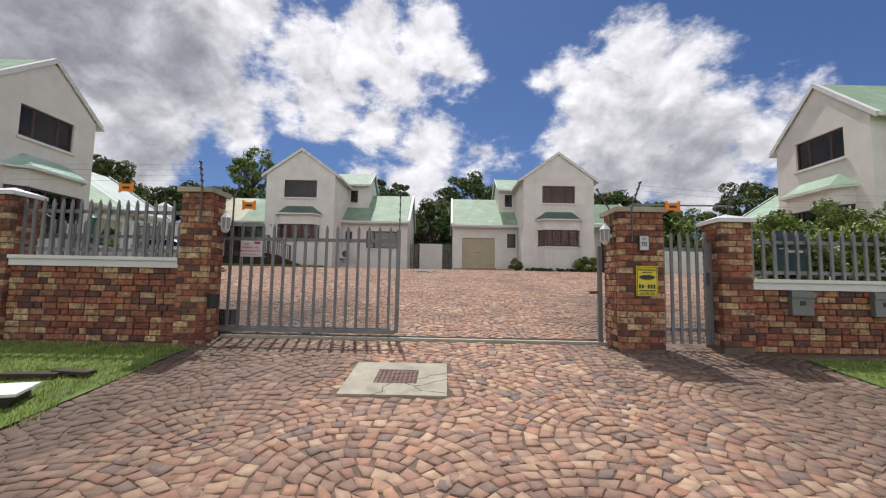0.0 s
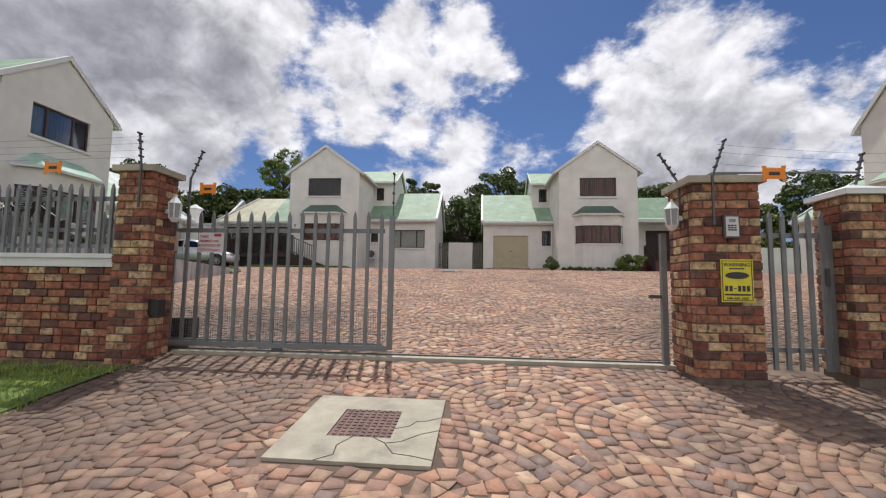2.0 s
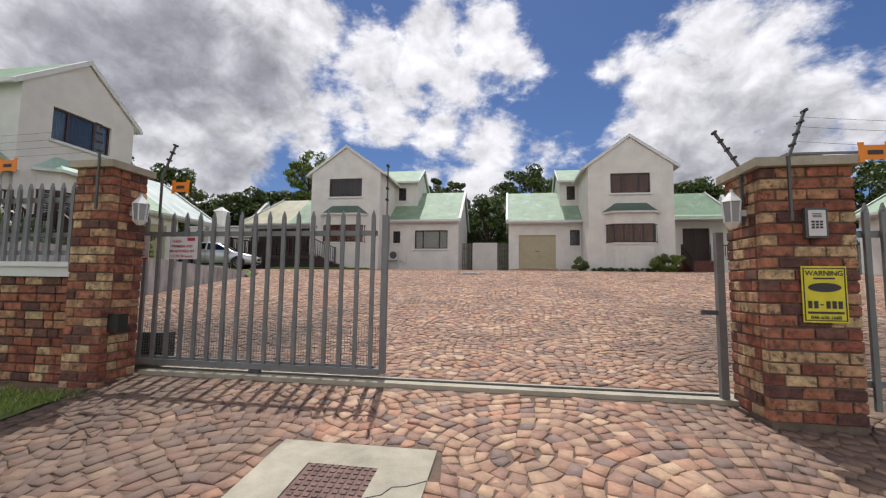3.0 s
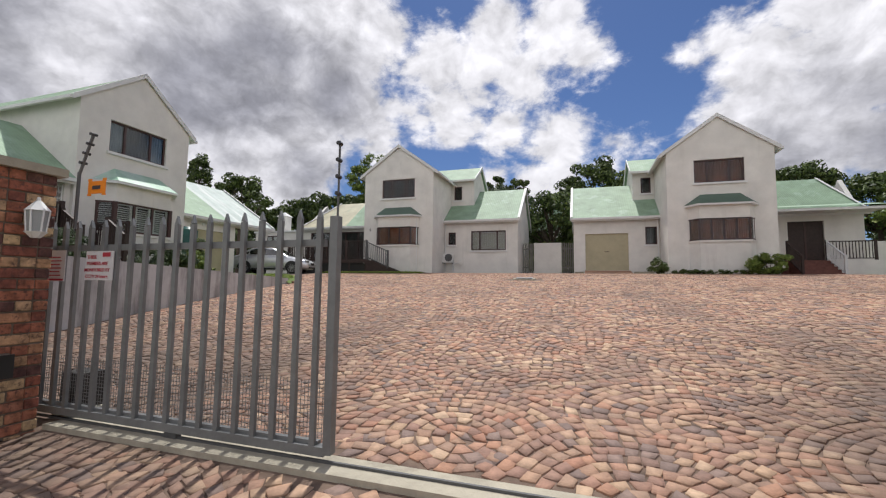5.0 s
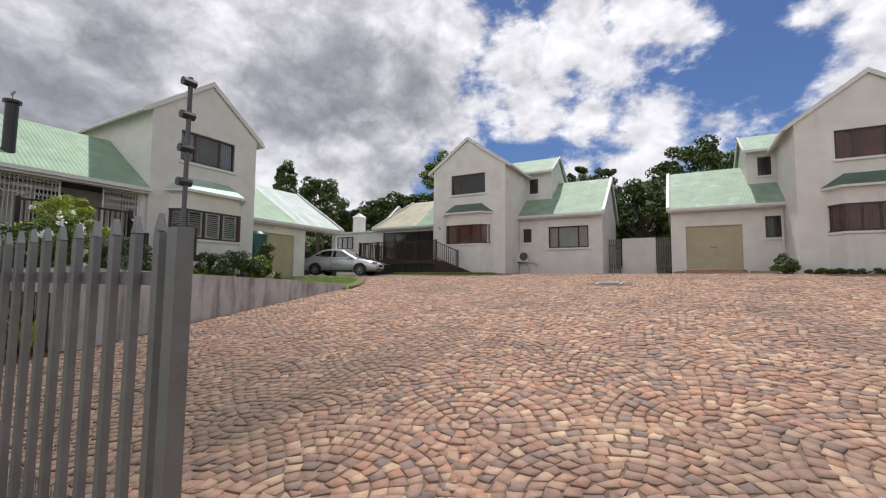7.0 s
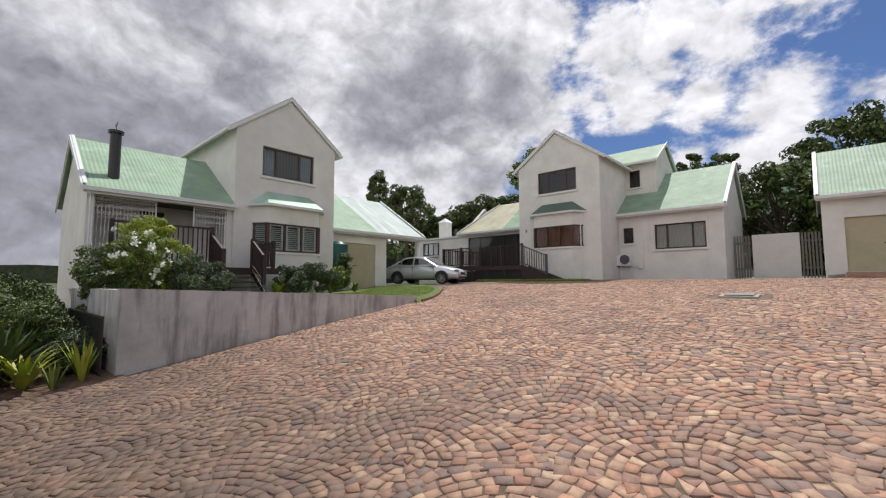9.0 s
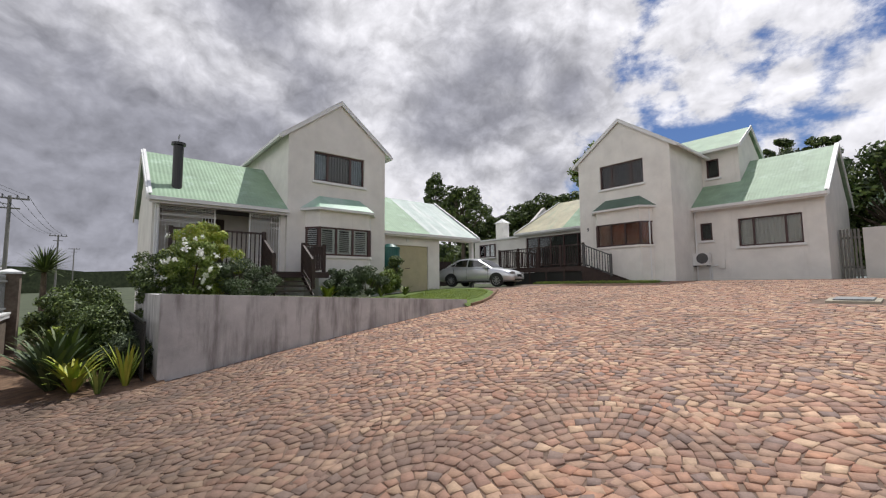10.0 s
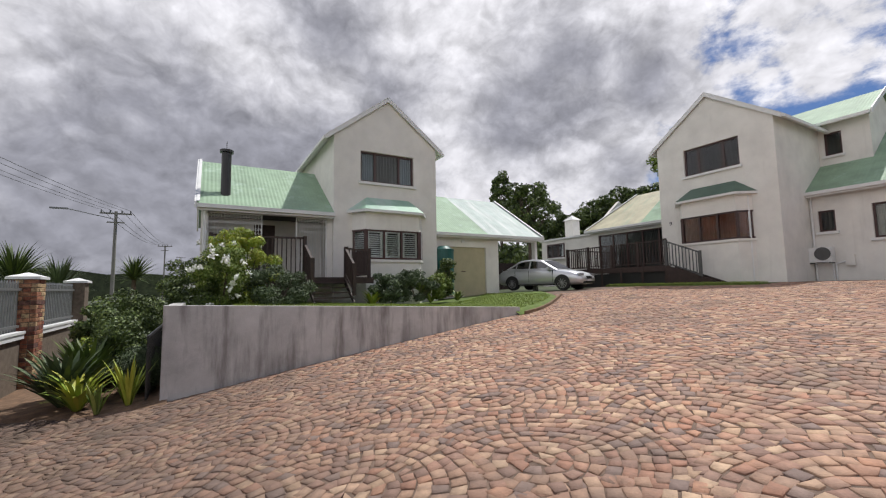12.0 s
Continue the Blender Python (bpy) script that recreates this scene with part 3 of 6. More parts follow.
def bay(h, hw, z0w, z1w, ztop, curtain, ways, shutters=False, roof=M_roof, depth=0.5, ch=0.36):
    """A bay with canted corners: walls below and above, window band, hipped roof with a gutter."""
    def outline(e, d, c):
        return [(-hw - e, 0.0), (-hw + c - e * 0.4, -d), (hw - c + e * 0.4, -d), (hw + e, 0.0)]
    for nm, a, b in (("bay_wall", -0.3, z0w - 0.10), ("bay_wall", z1w, ztop)):
        bm = bmesh.new()
        prism(bm, [(x, y, a) for x, y in outline(0, depth, ch)], (0, 0, b - a))
        part(nm, bm, M_plaster, h)
    bm = bmesh.new()
    prism(bm, [(x, y, z0w - 0.10) for x, y in outline(0.06, depth + 0.06, ch)], (0, 0, 0.09))
    part("bay_sill", bm, M_plaster, h)
    # window band
    o = outline(-0.03, depth - 0.03, ch)
    w = part("bay_window", boxes(((-hw + ch, -depth + 0.03, z0w), (hw - ch, -depth + 0.09, z0w + 0.06)), ((-hw + ch, -depth + 0.03, z1w - 0.06), (hw - ch, -depth + 0.09, z1w))), M_frame, h, "dark framed bay window with canted sides")
    xs = [-hw + ch + (2 * hw - 2 * ch) * f for f in (0, *ways, 1)]
    for x in xs:
        part("mullion", boxes(((x - 0.035, -depth + 0.02, z0w + 0.002), (x + 0.035, -depth + 0.10, z1w - 0.002))), M_frame, w)
    for a, b in zip(xs, xs[1:]):
        part("pane", boxes(((a + 0.035, -depth + 0.05, z0w + 0.06), (b - 0.035, -depth + 0.055, z1w - 0.06))), M_glass, w)
        if shutters:
            bm = bmesh.new()
            a2, b2 = a + 0.05, b - 0.05
            box(bm, (a2, -depth + 0.07, z0w + 0.03), (a2 + 0.085, -depth + 0.11, z1w - 0.03))
            box(bm, (b2 - 0.085, -depth + 0.07, z0w + 0.03), (b2, -depth + 0.11, z1w - 0.03))
            box(bm, (a2 + .085, -depth + 0.07, z0w + 0.03), (b2 - .085, -depth + 0.11, z0w + 0.10))
            box(bm, (a2 + .085, -depth + 0.07, z1w - 0.10), (b2 - .085, -depth + 0.11, z1w - 0.03))
            zz = z0w + 0.13
            while zz < z1w - 0.11:
                box(bm, (a2 + 0.085, -0.032, -0.005), (b2 - 0.085, 0.032, 0.005), Matrix.Translation((0, -depth + 0.12, zz)) @ Matrix.Rotation(radians(38), 4, "X"))
                zz += 0.075
            part("louvre_shutter", bm, M_shutter, w, "white painted louvre shutter")
    for s in (-1, 1):
        a, b = Vector((s * (hw - 0.02), 0.0, 0)), Vector((s * (hw - ch), -depth + 0.03, 0))
        bm = bmesh.new()
        for z in (z0w, z1w - 0.06):
            bar(bm, a + Vector((0, 0, z + 0.03)), b + Vector((0, 0, z + 0.03)), 0.06)
        tagged(part("side_rail", bm, M_frame, w), kind="stuff")
        pw = .075 if shutters else .045
        part("corner_post", bar(bmesh.new(), b + Vector((0, .005, z0w + .003)), b + Vector((0, .005, z1w - .003)), pw * 1.6), M_frame, w)
        part("wall_post", bar(bmesh.new(), a + Vector((-s * .04, -.04, z0w + .003)), a + Vector((-s * .04, -.04, z1w - .003)), pw), M_frame, w)
        if shutters:
            bm = bmesh.new()
            zz = z0w + .10
            while zz < z1w - .08:
                bar(bm, a.lerp(b, .15) + Vector((0, .05, zz)), a.lerp(b, .85) + Vector((0, .05, zz)), .05, .012)
                zz += .075
            part("louvre_shutter", bm, M_shutter, w, "white painted louvre shutter")
        bm = bmesh.new()
        prism(bm, [a.lerp(b, .05) + Vector((0, 0, z0w + .06)), a.lerp(b, .95) + Vector((0, 0, z0w + .06)), a.lerp(b, .95) + Vector((0, 0, z1w - .06)), a.lerp(b, .05) + Vector((0, 0, z1w - .06))], (0, 0.006, 0))
        part("pane", bm, M_glass, w)
    # curtain behind; shutters get a dark sheet standing in for the unlit room
    if not shutters:
        bm = bmesh.new()
        prev = None
        n = 60
        for i in range(n + 1):
            t = i / n * 2 - 1
            x = t * (hw - 0.1)
            y = -depth + 0.18 if abs(x) < hw - ch - 0.06 else -depth + 0.18 + (abs(x) - (hw - ch - 0.06)) / (ch - 0.04) * (depth - 0.2)
            y += 0.025 * (i % 2)
            q = (bm.verts.new((x, y, z0w)), bm.verts.new((x, y, z1w)))
            if prev:
                bm.faces.new((prev[0], q[0], q[1], prev[1]))
            prev = q
        part("curtain", bm, curtain, w)
    else:
        part("dark_lining", boxes(((-hw + 0.1, -0.02, z0w), (hw - 0.1, -0.01, z1w))), M_inside, w)
    # roof
    zt, rr = ztop, 0.62
    e = 0.20
    out_ = [(-hw - e, 0.0), (-hw + ch - e * .5, -depth - e), (hw - ch + e * .5, -depth - e), (hw + e, 0.0)]
    inn = [(-hw + 0.55, 0.0), (hw - 0.55, 0.0)]
    bm = bmesh.new()
    O = [bm.verts.new((x, y - 0.004, zt + 0.07)) for x, y in out_]
    I = [bm.verts.new((x, y - 0.004, zt + rr)) for x, y in inn]
    bm.faces.new((O[0], O[1], I[0]))
    bm.faces.new((O[1], O[2], I[1], I[0]))
    bm.faces.new((O[2], O[3], I[1]))
    bay_r = part("bay_roof", bm, roof, h)
    bm = bmesh.new()
    prism(bm, [(x, y, zt - 0.02) for x, y in out_], (0, 0, 0.085))
    part("bay_gutter", bm, M_white, h)


def gable_block(h, hw, depth, eave, apex, roof, m, up, curtain, verge=0.07, wall=M_plaster):
    """The two-storey front block with its gable, roof, barge boards and upper window."""
    x0, x1, z0, z1 = up
    bm = bmesh.new()
    wall_x(bm, -hw, hw, -0.6, eave, 0, 0.25, [(x0, x1, z0, z1)])
    prism(bm, [(-hw, 0, eave), (hw, 0, eave), (0, 0, apex)], (0, 0.25, 0))
    part("front_wall", bm, wall, h)
    bm = boxes(((-hw, 0.25, -0.6), (-hw + 0.22, depth, eave)), ((hw - 0.22, 0.25, -0.6), (hw, depth, eave)), ((-hw + .22, depth - 0.25, -0.6), (hw - .22, depth, eave)), ((-hw + .22, 2.6, -.3), (hw - .22, 2.7, eave)))
    prism(bm, [(-hw, depth - .25, eave), (hw, depth - .25, eave), (0, depth - .25, apex)], (0, 0.25, 0))
    part("side_wall", bm, wall, h)
    # floor in the dark room tone, interior shade put into its colour
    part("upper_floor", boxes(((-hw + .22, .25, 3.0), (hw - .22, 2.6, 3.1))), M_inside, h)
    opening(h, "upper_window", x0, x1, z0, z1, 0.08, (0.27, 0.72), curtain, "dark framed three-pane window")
    # roof planes with overhang
    sl = (apex - eave) / hw
    e = 0.28
    for s in (-1, 1):
        bm = bmesh.new()
        a = (s * (hw + e), -verge, eave - sl * e + 0.1)
        b = (s * (hw + e), depth + 0.1, eave - sl * e + 0.1)
        u = (-s * (hw + e), 0, sl * (hw + e))
        sheet(bm, a, b, u, u)
        part("roof", bm, roof, h)
        bm = bmesh.new()
        p, q = Vector(a) + Vector((0, -0.03, -0.04)), Vector((0, -verge - 0.03, apex + 0.1 - 0.04))
        prism(bm, [p + Vector((0, 0, -.10)), q + Vector((0, 0, -.10)), q + Vector((0, 0, .07)), p + Vector((0, 0, .07))], (0, 0.05, 0))
        prism(bm, [p + Vector((0, 0, .075)), q + Vector((0, 0, .075)), q + Vector((0, 0.22, .075)), p + Vector((0, 0.22, .075))], (0, 0, 0.02))
        part("barge_board", bm, M_white, h)
        part("soffit", prism(bmesh.new(), [Vector(a) + Vector((0, 0, -.05)), Vector((s * hw, -verge, eave + .02)), Vector((s * hw, depth, eave + .02)), Vector(b) + Vector((0, 0, -.05))], (0, 0, -.02)), M_white, h)
        part("gutter", boxes(*[(lo, hi) for lo, hi in [((min(a[0], a[0] + s * .09), -verge, a[2] - .12), (max(a[0], a[0] + s * .09), depth, a[2] - .01))]]), M_white, h)


def lean_wing(h, m, xa, xb, y0, depth, eave, ridge_y, ridge_z, roof, holes=(), label=None, hip=0.0, base=-0.6, gable=True, end_wall=True, split=None):
    """A single-storey wing: front wall from xa to xb at y0, roof rising away from its eave. xa is beside the main block."""
    lo, hi = sx(m, xa, xb)
    bm = bmesh.new()
    wall_x(bm, lo, hi, base, eave, y0, y0 + 0.22, [(*sx(m, a, b), c, d) for a, b, c, d in holes])
    part("wing_wall", bm, M_plaster, h)
    back = ridge_y + (ridge_y - y0) * 0.8
    xe = m * xb
    s = 1 if xe > (lo + hi) / 2 else -1
    if end_wall:
        bm = bmesh.new()
        prism(bm, [(xe, y0 + .22, base), (xe, back, base), (xe, back, eave), (xe, ridge_y, ridge_z - .12), (xe, y0 + .22, eave + 0.1)], (-s * 0.22, 0, 0))
        part("end_wall", bm, M_plaster, h)
    # back wall coloured dark so openings look into an unlit room
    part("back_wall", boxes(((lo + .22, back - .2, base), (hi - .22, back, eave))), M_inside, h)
    bm = bmesh.new()
    z_e = eave - 0.02
    yo = y0 - 0.3
    oh = 0.12
    a = (m * xa, yo, z_e)
    b = (m * xb + s * (oh + hip * 0), yo, z_e)
    if split:
        c_ = (m * split[0], yo, z_e)
        sheet(bm, a, c_, (0, ridge_y - yo, ridge_z - z_e), (0, ridge_y - yo, ridge_z - z_e))
        part("roof_sheet", sheet(bmesh.new(), c_, b, (0, ridge_y - yo, ridge_z - z_e), (-s * hip, ridge_y - yo, ridge_z - z_e)), split[1], h, split[2])
    else:
        sheet(bm, a, b, (0, ridge_y - yo, ridge_z - z_e), (-s * hip, ridge_y - yo, ridge_z - z_e))
    sheet(bm, (m * xa, back + .3, z_e), (m * xb + s * oh, back + .3, z_e), (0, ridge_y - back - .3, ridge_z - z_e), (-s * hip, ridge_y - back - .3, ridge_z - z_e))
    part("wing_roof", bm, roof, h)
    bm = bmesh.new()
    x = m * xb + s * (oh + 0.01)
    p, q = Vector((x, yo, z_e)), Vector((x - s * hip, ridge_y, ridge_z))
    prism(bm, [p + Vector((0, 0, -.14)), q + Vector((0, 0, -.14)), q + Vector((0, 0, .06)), p + Vector((0, 0, .06))], (s * .05, 0, 0))
    prism(bm, [p + Vector((0, 0, .065)), q + Vector((0, 0, .065)), q + Vector((-s * .09, 0, .065)), p + Vector((-s * .09, 0, .065))], (0, 0, .02))
    p2 = Vector((x, back + .3, z_e))
    prism(bm, [p2 + Vector((0, 0, -.14)), q + Vector((0, 0, -.14)), q + Vector((0, 0, .06)), p2 + Vector((0, 0, .06))], (s * .05, 0, 0))
    part("barge_board", bm, M_white, h)
    g0, g1 = sorted((m * xa, m * xb + s * oh))
    part("gutter", boxes(((g0, yo - .11, z_e - .13), (g1, yo, z_e - .01)), ((g0, yo, z_e - .2), (g1, yo + .03, z_e - .02))), M_white, h)


def roller_door(h, m, a, b, z0, z1, y):
    lo, hi = sx(m, a, b)
    d = part("garage_door", boxes(((lo, y + 0.012, z0), (hi, y + 0.04, z1))), M_garage, h, "cream ribbed roller garage door, closed")
    me = mesh_of("slat", boxes(((lo, y + 0.002, 0), (hi, y + 0.0115, 0.074))))
    me.materials.append(M_garage)
    for i in range(int((z1 - z0) / 0.086)):
        o = new("slat", me)
        o.parent = d
        o.location.z = z0 + 0.086 * i
    part("handle", boxes((((lo + hi) / 2 - 0.12, y - 0.02, (z0 + z1) / 2), ((lo + hi) / 2 + 0.12, y + 0.004, (z0 + z1) / 2 + 0.03))), M_frame, d)


def downpipe(h, x, y, z0, z1):
    part("downpipe", tube(bmesh.new(), (x, y, z0), (x, y, z1), 0.035), M_white, h)


def main_common(h, m, hw, eave, apex, roof, curtain_up, curtain_low, shutters=False, ways=(0.33, 0.66), bay_roof=None):
    bay_roof = bay_roof or M_roof_dark
    gable_block(h, hw, 9.0, eave, apex, roof, m, (-1.08, 1.08, 4.56, 5.72), curtain_up)
    bay(h, 1.40, 1.66, 2.72, 3.35, curtain_low, ways, shutters, bay_roof)
    downpipe(h, m * -1.28 if m < 0 else 1.30, -0.12, -0.2, 3.3)


def link(h, m, hw, x1, y0, eave, ridge_y, ridge_z, win, roof):
    lo, hi = sx(m, hw, x1)
    bm = bmesh.new()
    wall_x(bm, lo, hi, 2.5, eave, y0, y0 + .22, [(*sx(m, win[0], win[1]), win[2], win[3])])
    part("link_wall", bm, M_plaster, h)
    back = ridge_y + (ridge_y - y0)
    bm = bmesh.new()
    prism(bm, [(m * x1, y0 + .22, 2.5), (m * x1, back, 2.5), (m * x1, back, eave), (m * x1, ridge_y, ridge_z - .12), (m * x1, y0 + .22, eave)], (-m * .22, 0, 0))
    part("link_end_wall", bm, M_plaster, h)
    a, b = sx(m, win[0], win[1])
    opening(h, "small_window", a, b, win[2], win[3], y0 + .08, (), M_inside, "small dark framed window")
    bm = bmesh.new()
    ze = eave - .02
    sheet(bm, (m * (hw - 1.5), y0 - .3, ze), (m * (x1 + .12), y0 - .3, ze), (0, ridge_y - y0 + .3, ridge_z - ze), (0, ridge_y - y0 + .3, ridge_z - ze))
    sheet(bm, (m * (hw - 1.5), back + .3, ze), (m * (x1 + .12), back + .3, ze), (0, ridge_y - back - .3, ridge_z - ze), (0, ridge_y - back - .3, ridge_z - ze))
    part("link_roof", bm, roof, h)
    x = m * (x1 + .13)
    p, q = Vector((x, y0 - .3, ze)), Vector((x, ridge_y, ridge_z))
    bm = bmesh.new()
    for pp in (p, Vector((x, back + .3, ze))):
        prism(bm, [pp + Vector((0, 0, -.12)), q + Vector((0, 0, -.12)), q + Vector((0, 0, .07)), pp + Vector((0, 0, .07))], (m * .05, 0, 0))
    part("barge_board", bm, M_white, h)
    g0, g1 = sorted((m * hw, m * (x1 + .12)))
    part("gutter", boxes(((g0, y0 - .41, ze - .13), (g1, y0 - .3, ze - .01))), M_white, h)


def balustrade(parent, pts, height, step=0.13, material=None, name="railing", th=0.03):
    """A dark timber railing along pts: posts, hand and foot rail, balusters."""
    material = material or M_darkwood
    me = mesh_of("baluster", boxes(((-th / 2, -th / 2, .1), (th / 2, th / 2, height))))
    me.materials.append(material)
    for a, b in zip(pts, pts[1:]):
        a, b = Vector(a), Vector(b)
        up = Vector((0, 0, height))
        part("hand_rail", bar(bmesh.new(), a + up, b + up, 0.07, 0.05), material, parent)
        part("foot_rail", bar(bmesh.new(), a + Vector((0, 0, .1)), b + Vector((0, 0, .1)), 0.05, 0.04), material, parent)
        n = max(1, round((b - a).length / step))
        for i in range(1, n):
            o = new("baluster", me)
            o.parent = parent
            o.location = a.lerp(b, i / n)
    for p in pts:
        part("newel_post", boxes(((p[0] - .05, p[1] - .05, p[2] - .02), (p[0] + .05, p[1] + .05, p[2] + height + .06))), material, parent)


# house A: behind the left half of the gate
HA = thing("house", pose(-9.72, 26.55, 2.65), "white plastered two-storey house with green metal roof and a timber deck", "house")
main_common(HA, 1, 2.27, 6.13, 7.75, M_roof, M_curtain, M_curtain_red)
link(HA, 1, 2.27, 3.84, 3.75, 6.35, 5.4, 7.6, (2.45, 3.0, 5.0, 5.93), M_roof)
AW = (4.0, 6.2, 1.48, 2.7)
lean_wing(HA, 1, 2.27, 6.92, 2.35, 6, 3.4, 5.5, 5.9, M_roof, [AW, (2.5, 3.0, 1.85, 2.65)])
opening(HA, "wing_window", *AW, 2.43, (0.25, 0.75), M_blind, "dark framed window with a drawn pale blind")
opening(HA, "small_window", 2.5, 3.0, 1.85, 2.65, 2.43, (), M_inside, "small dark framed window")
downpipe(HA, 2.34, 2.27, -.2, 3.3)

# house B: behind the right half
HB = thing("house", pose(7.35, 26.8, 2.6), "white plastered two-storey house with green metal roof and an attached garage", "house")
main_common(HB, -1, 2.32, 6.21, 7.88, M_roof, M_curtain_red, M_curtain_red, ways=(0.25, 0.5, 0.75))
link(HB, -1, 2.32, 3.5, 3.75, 6.25, 5.4, 7.45, (2.5, 3.05, 4.95, 5.9), M_roof)
GD = (3.93, 6.25, 0.3, 2.42)
lean_wing(HB, -1, 2.32, 6.9, 2.35, 6, 3.35, 5.5, 5.85, M_roof, [GD, (2.45, 3.05, 1.75, 2.75)])
roller_door(HB, -1, *GD, 2.45)
opening(HB, "small_window", -3.05, -2.45, 1.75, 2.75, 2.43, (), M_inside, "small dark framed window")
downpipe(HB, -2.42, 2.27, -.2, 3.3)

# house C: on the upper terrace, facing the drive
HC = thing("house", pose(-15.15, 14.62, 2.05, 0, 0, 90), "white plastered two-storey house with a shuttered bay window", "house")
main_common(HC, 1, 2.07, 6.2, 7.8, M_roof, (M_inside, M_drape), M_inside, True, bay_roof=M_roof_bright)
# house D: on the right, facing the drive
HD = thing("house", pose(14.7, 15.7, 2.1, 0, 0, -90), "white plastered two-storey house with green metal roof behind a hedge", "house")
main_common(HD, -1, 2.1, 5.85, 7.75, M_roof, M_inside, M_inside, bay_roof=M_roof)
lean_wing(HD, -1, 2.1, 7.5, 1.4, 6, 3.0, 4.2, 5.0, M_roof)


# ---------- boundary fence ----------
COURSE, BL = 0.088, 0.225
BRICK_ME = {}


def brick_mesh(l, d, h=0.076):
    key = (round(l, 3), round(d, 3))
    if key not in BRICK_ME:
        bm = bmesh.new()
        box(bm, (-l / 2, -d / 2, -h / 2), (l / 2, d / 2, h / 2))
        bmesh.ops.bevel(bm, geom=bm.edges[:], offset=0.006, segments=1, affect="EDGES")
        me = mesh_of("brick", bm)
        me.materials.append(M_brick)
        BRICK_ME[key] = me
    return BRICK_ME[key]


rb = random.Random(5)


def lay(parent, l, d, x, y, z, turn=0):
    ob = new("brick", brick_mesh(l, d))
    ob.parent = parent
    ob.matrix_local = pose(x + rb.uniform(-.002, .002), y + rb.uniform(-.005, .005), z + rb.uniform(-.002, .002), 0, rb.uniform(-.5, .5), turn + rb.uniform(-1, 1))


def pillar(x0, x1, y0, y1, z0, z1, cap_h, label, peak=0.0, group="gate pillars"):
    """A brick pillar, laid in bonded courses round a mortar core, with a plastered cap."""
    cx, cy = (x0 + x1) / 2, (y0 + y1) / 2
    t = thing("brick_pillar", pose(cx, cy, z0), label, "pillar", group)
    w, d, h = x1 - x0, y1 - y0, z1 - z0
    part("core", boxes(((-w / 2 + .014, -d / 2 + .014, -.3), (w / 2 - .014, d / 2 - .014, h))), M_mortar, t)
    bm = bmesh.new()
    e = 0.045
    box(bm, (-w / 2 - e, -d / 2 - e, h), (w / 2 + e, d / 2 + e, h + cap_h))
    if peak:
        a = [bm.verts.new((sx_ * (w / 2 + e), sy_ * (d / 2 + e), h + cap_h + .004)) for sx_, sy_ in ((-1, -1), (1, -1), (1, 1), (-1, 1))]
        p = bm.verts.new((0, 0, h + cap_h + peak))
        for i in range(4):
            bm.faces.new((a[i], a[(i + 1) % 4], p))
    part("cap", bm, M_white if peak else M_concrete, t)
    PILLARS.append((t, w, d, h))
    return t


PILLARS = []


def split(x0, x1):
    """Joints of one course: stretchers with headers and cut bricks between them."""
    xs = [x0, x0 + rb.choice((.115, .17, .225))]
    while xs[-1] < x1 - .30:
        xs.append(xs[-1] + rb.choice((.115, .17, .225, .225, .225)))
    while xs[-1] > x1 - .09 and len(xs) > 2:
        xs.pop()
    if x1 - xs[-1] > .25:
        xs.append((xs[-1] + x1) / 2)
    return xs + [x1]


def fill_pillar(t, w, d, h):
    n = int(h / COURSE)
    for c in range(n):
        z = h - COURSE * (c + .5)
        # each side: bricks of a length that fits, joints shifted every other course
        for (length, off, turn) in ((w, -d / 2 + .05, 0), (w, d / 2 - .05, 0), (d - .2, -w / 2 + .05, 90), (d - .2, w / 2 - .05, 90)):
            k = max(1, round(length / BL))
            bl = length / k
            cuts = [-length / 2 + bl * i for i in range(k + 1)] if c % 2 else [-length / 2] + [-length / 2 + bl * (i + .5) for i in range(k)] + [length / 2]
            for a, b in zip(cuts, cuts[1:]):
                m_ = (a + b) / 2
                l = b - a - 0.012
                if turn:
                    lay(t, l, 0.1, off, m_, z, 90)
                else:
                    lay(t, l, 0.1, m_, off, z, 0)


LP = pillar(-3.84, -3.41, 5.2, 5.63, 0.60, 2.88, 0.07, "weathered brick gate pillar with a flat plaster cap", 0)
RP = pillar(2.44, 3.09, 5.2, 5.75, 0.74, 2.70, 0.07, "wide brick gate pillar bearing an intercom and a yellow warning sign")
P3 = pillar(3.89, 4.34, 5.2, 5.65, 0.78, 2.58, 0.05, "brick pillar beside the pedestrian gate with a pointed white cap", 0.10)
P4 = pillar(-6.75, -6.3, 5.2, 5.65, 0.60, 2.80, 0.05, "brick fence pillar with a pointed white cap", 0.10, "fence pillars")
P5 = pillar(-9.8, -9.35, 5.2, 5.65, 0.60, 2.90, 0.05, "brick fence pillar with a pointed white cap", 0.10, "fence pillars")
P6 = pillar(8.3, 8.75, 5.2, 5.65, 0.78, 2.58, 0.05, "brick fence pillar with a pointed white cap", 0.10, "fence pillars")
P7 = pillar(-12.75, -12.2, 5.2, 5.65, 0.60, 2.98, 0.05, "brick fence pillar with a pointed white cap", 0.10, "fence pillars")

P8 = pillar(-16.8, -16.3, 5.2, 5.65, 0.60, 2.98, 0.05, "brick fence pillar with a pointed white cap", 0.10, "fence pillars")
WALLS = []


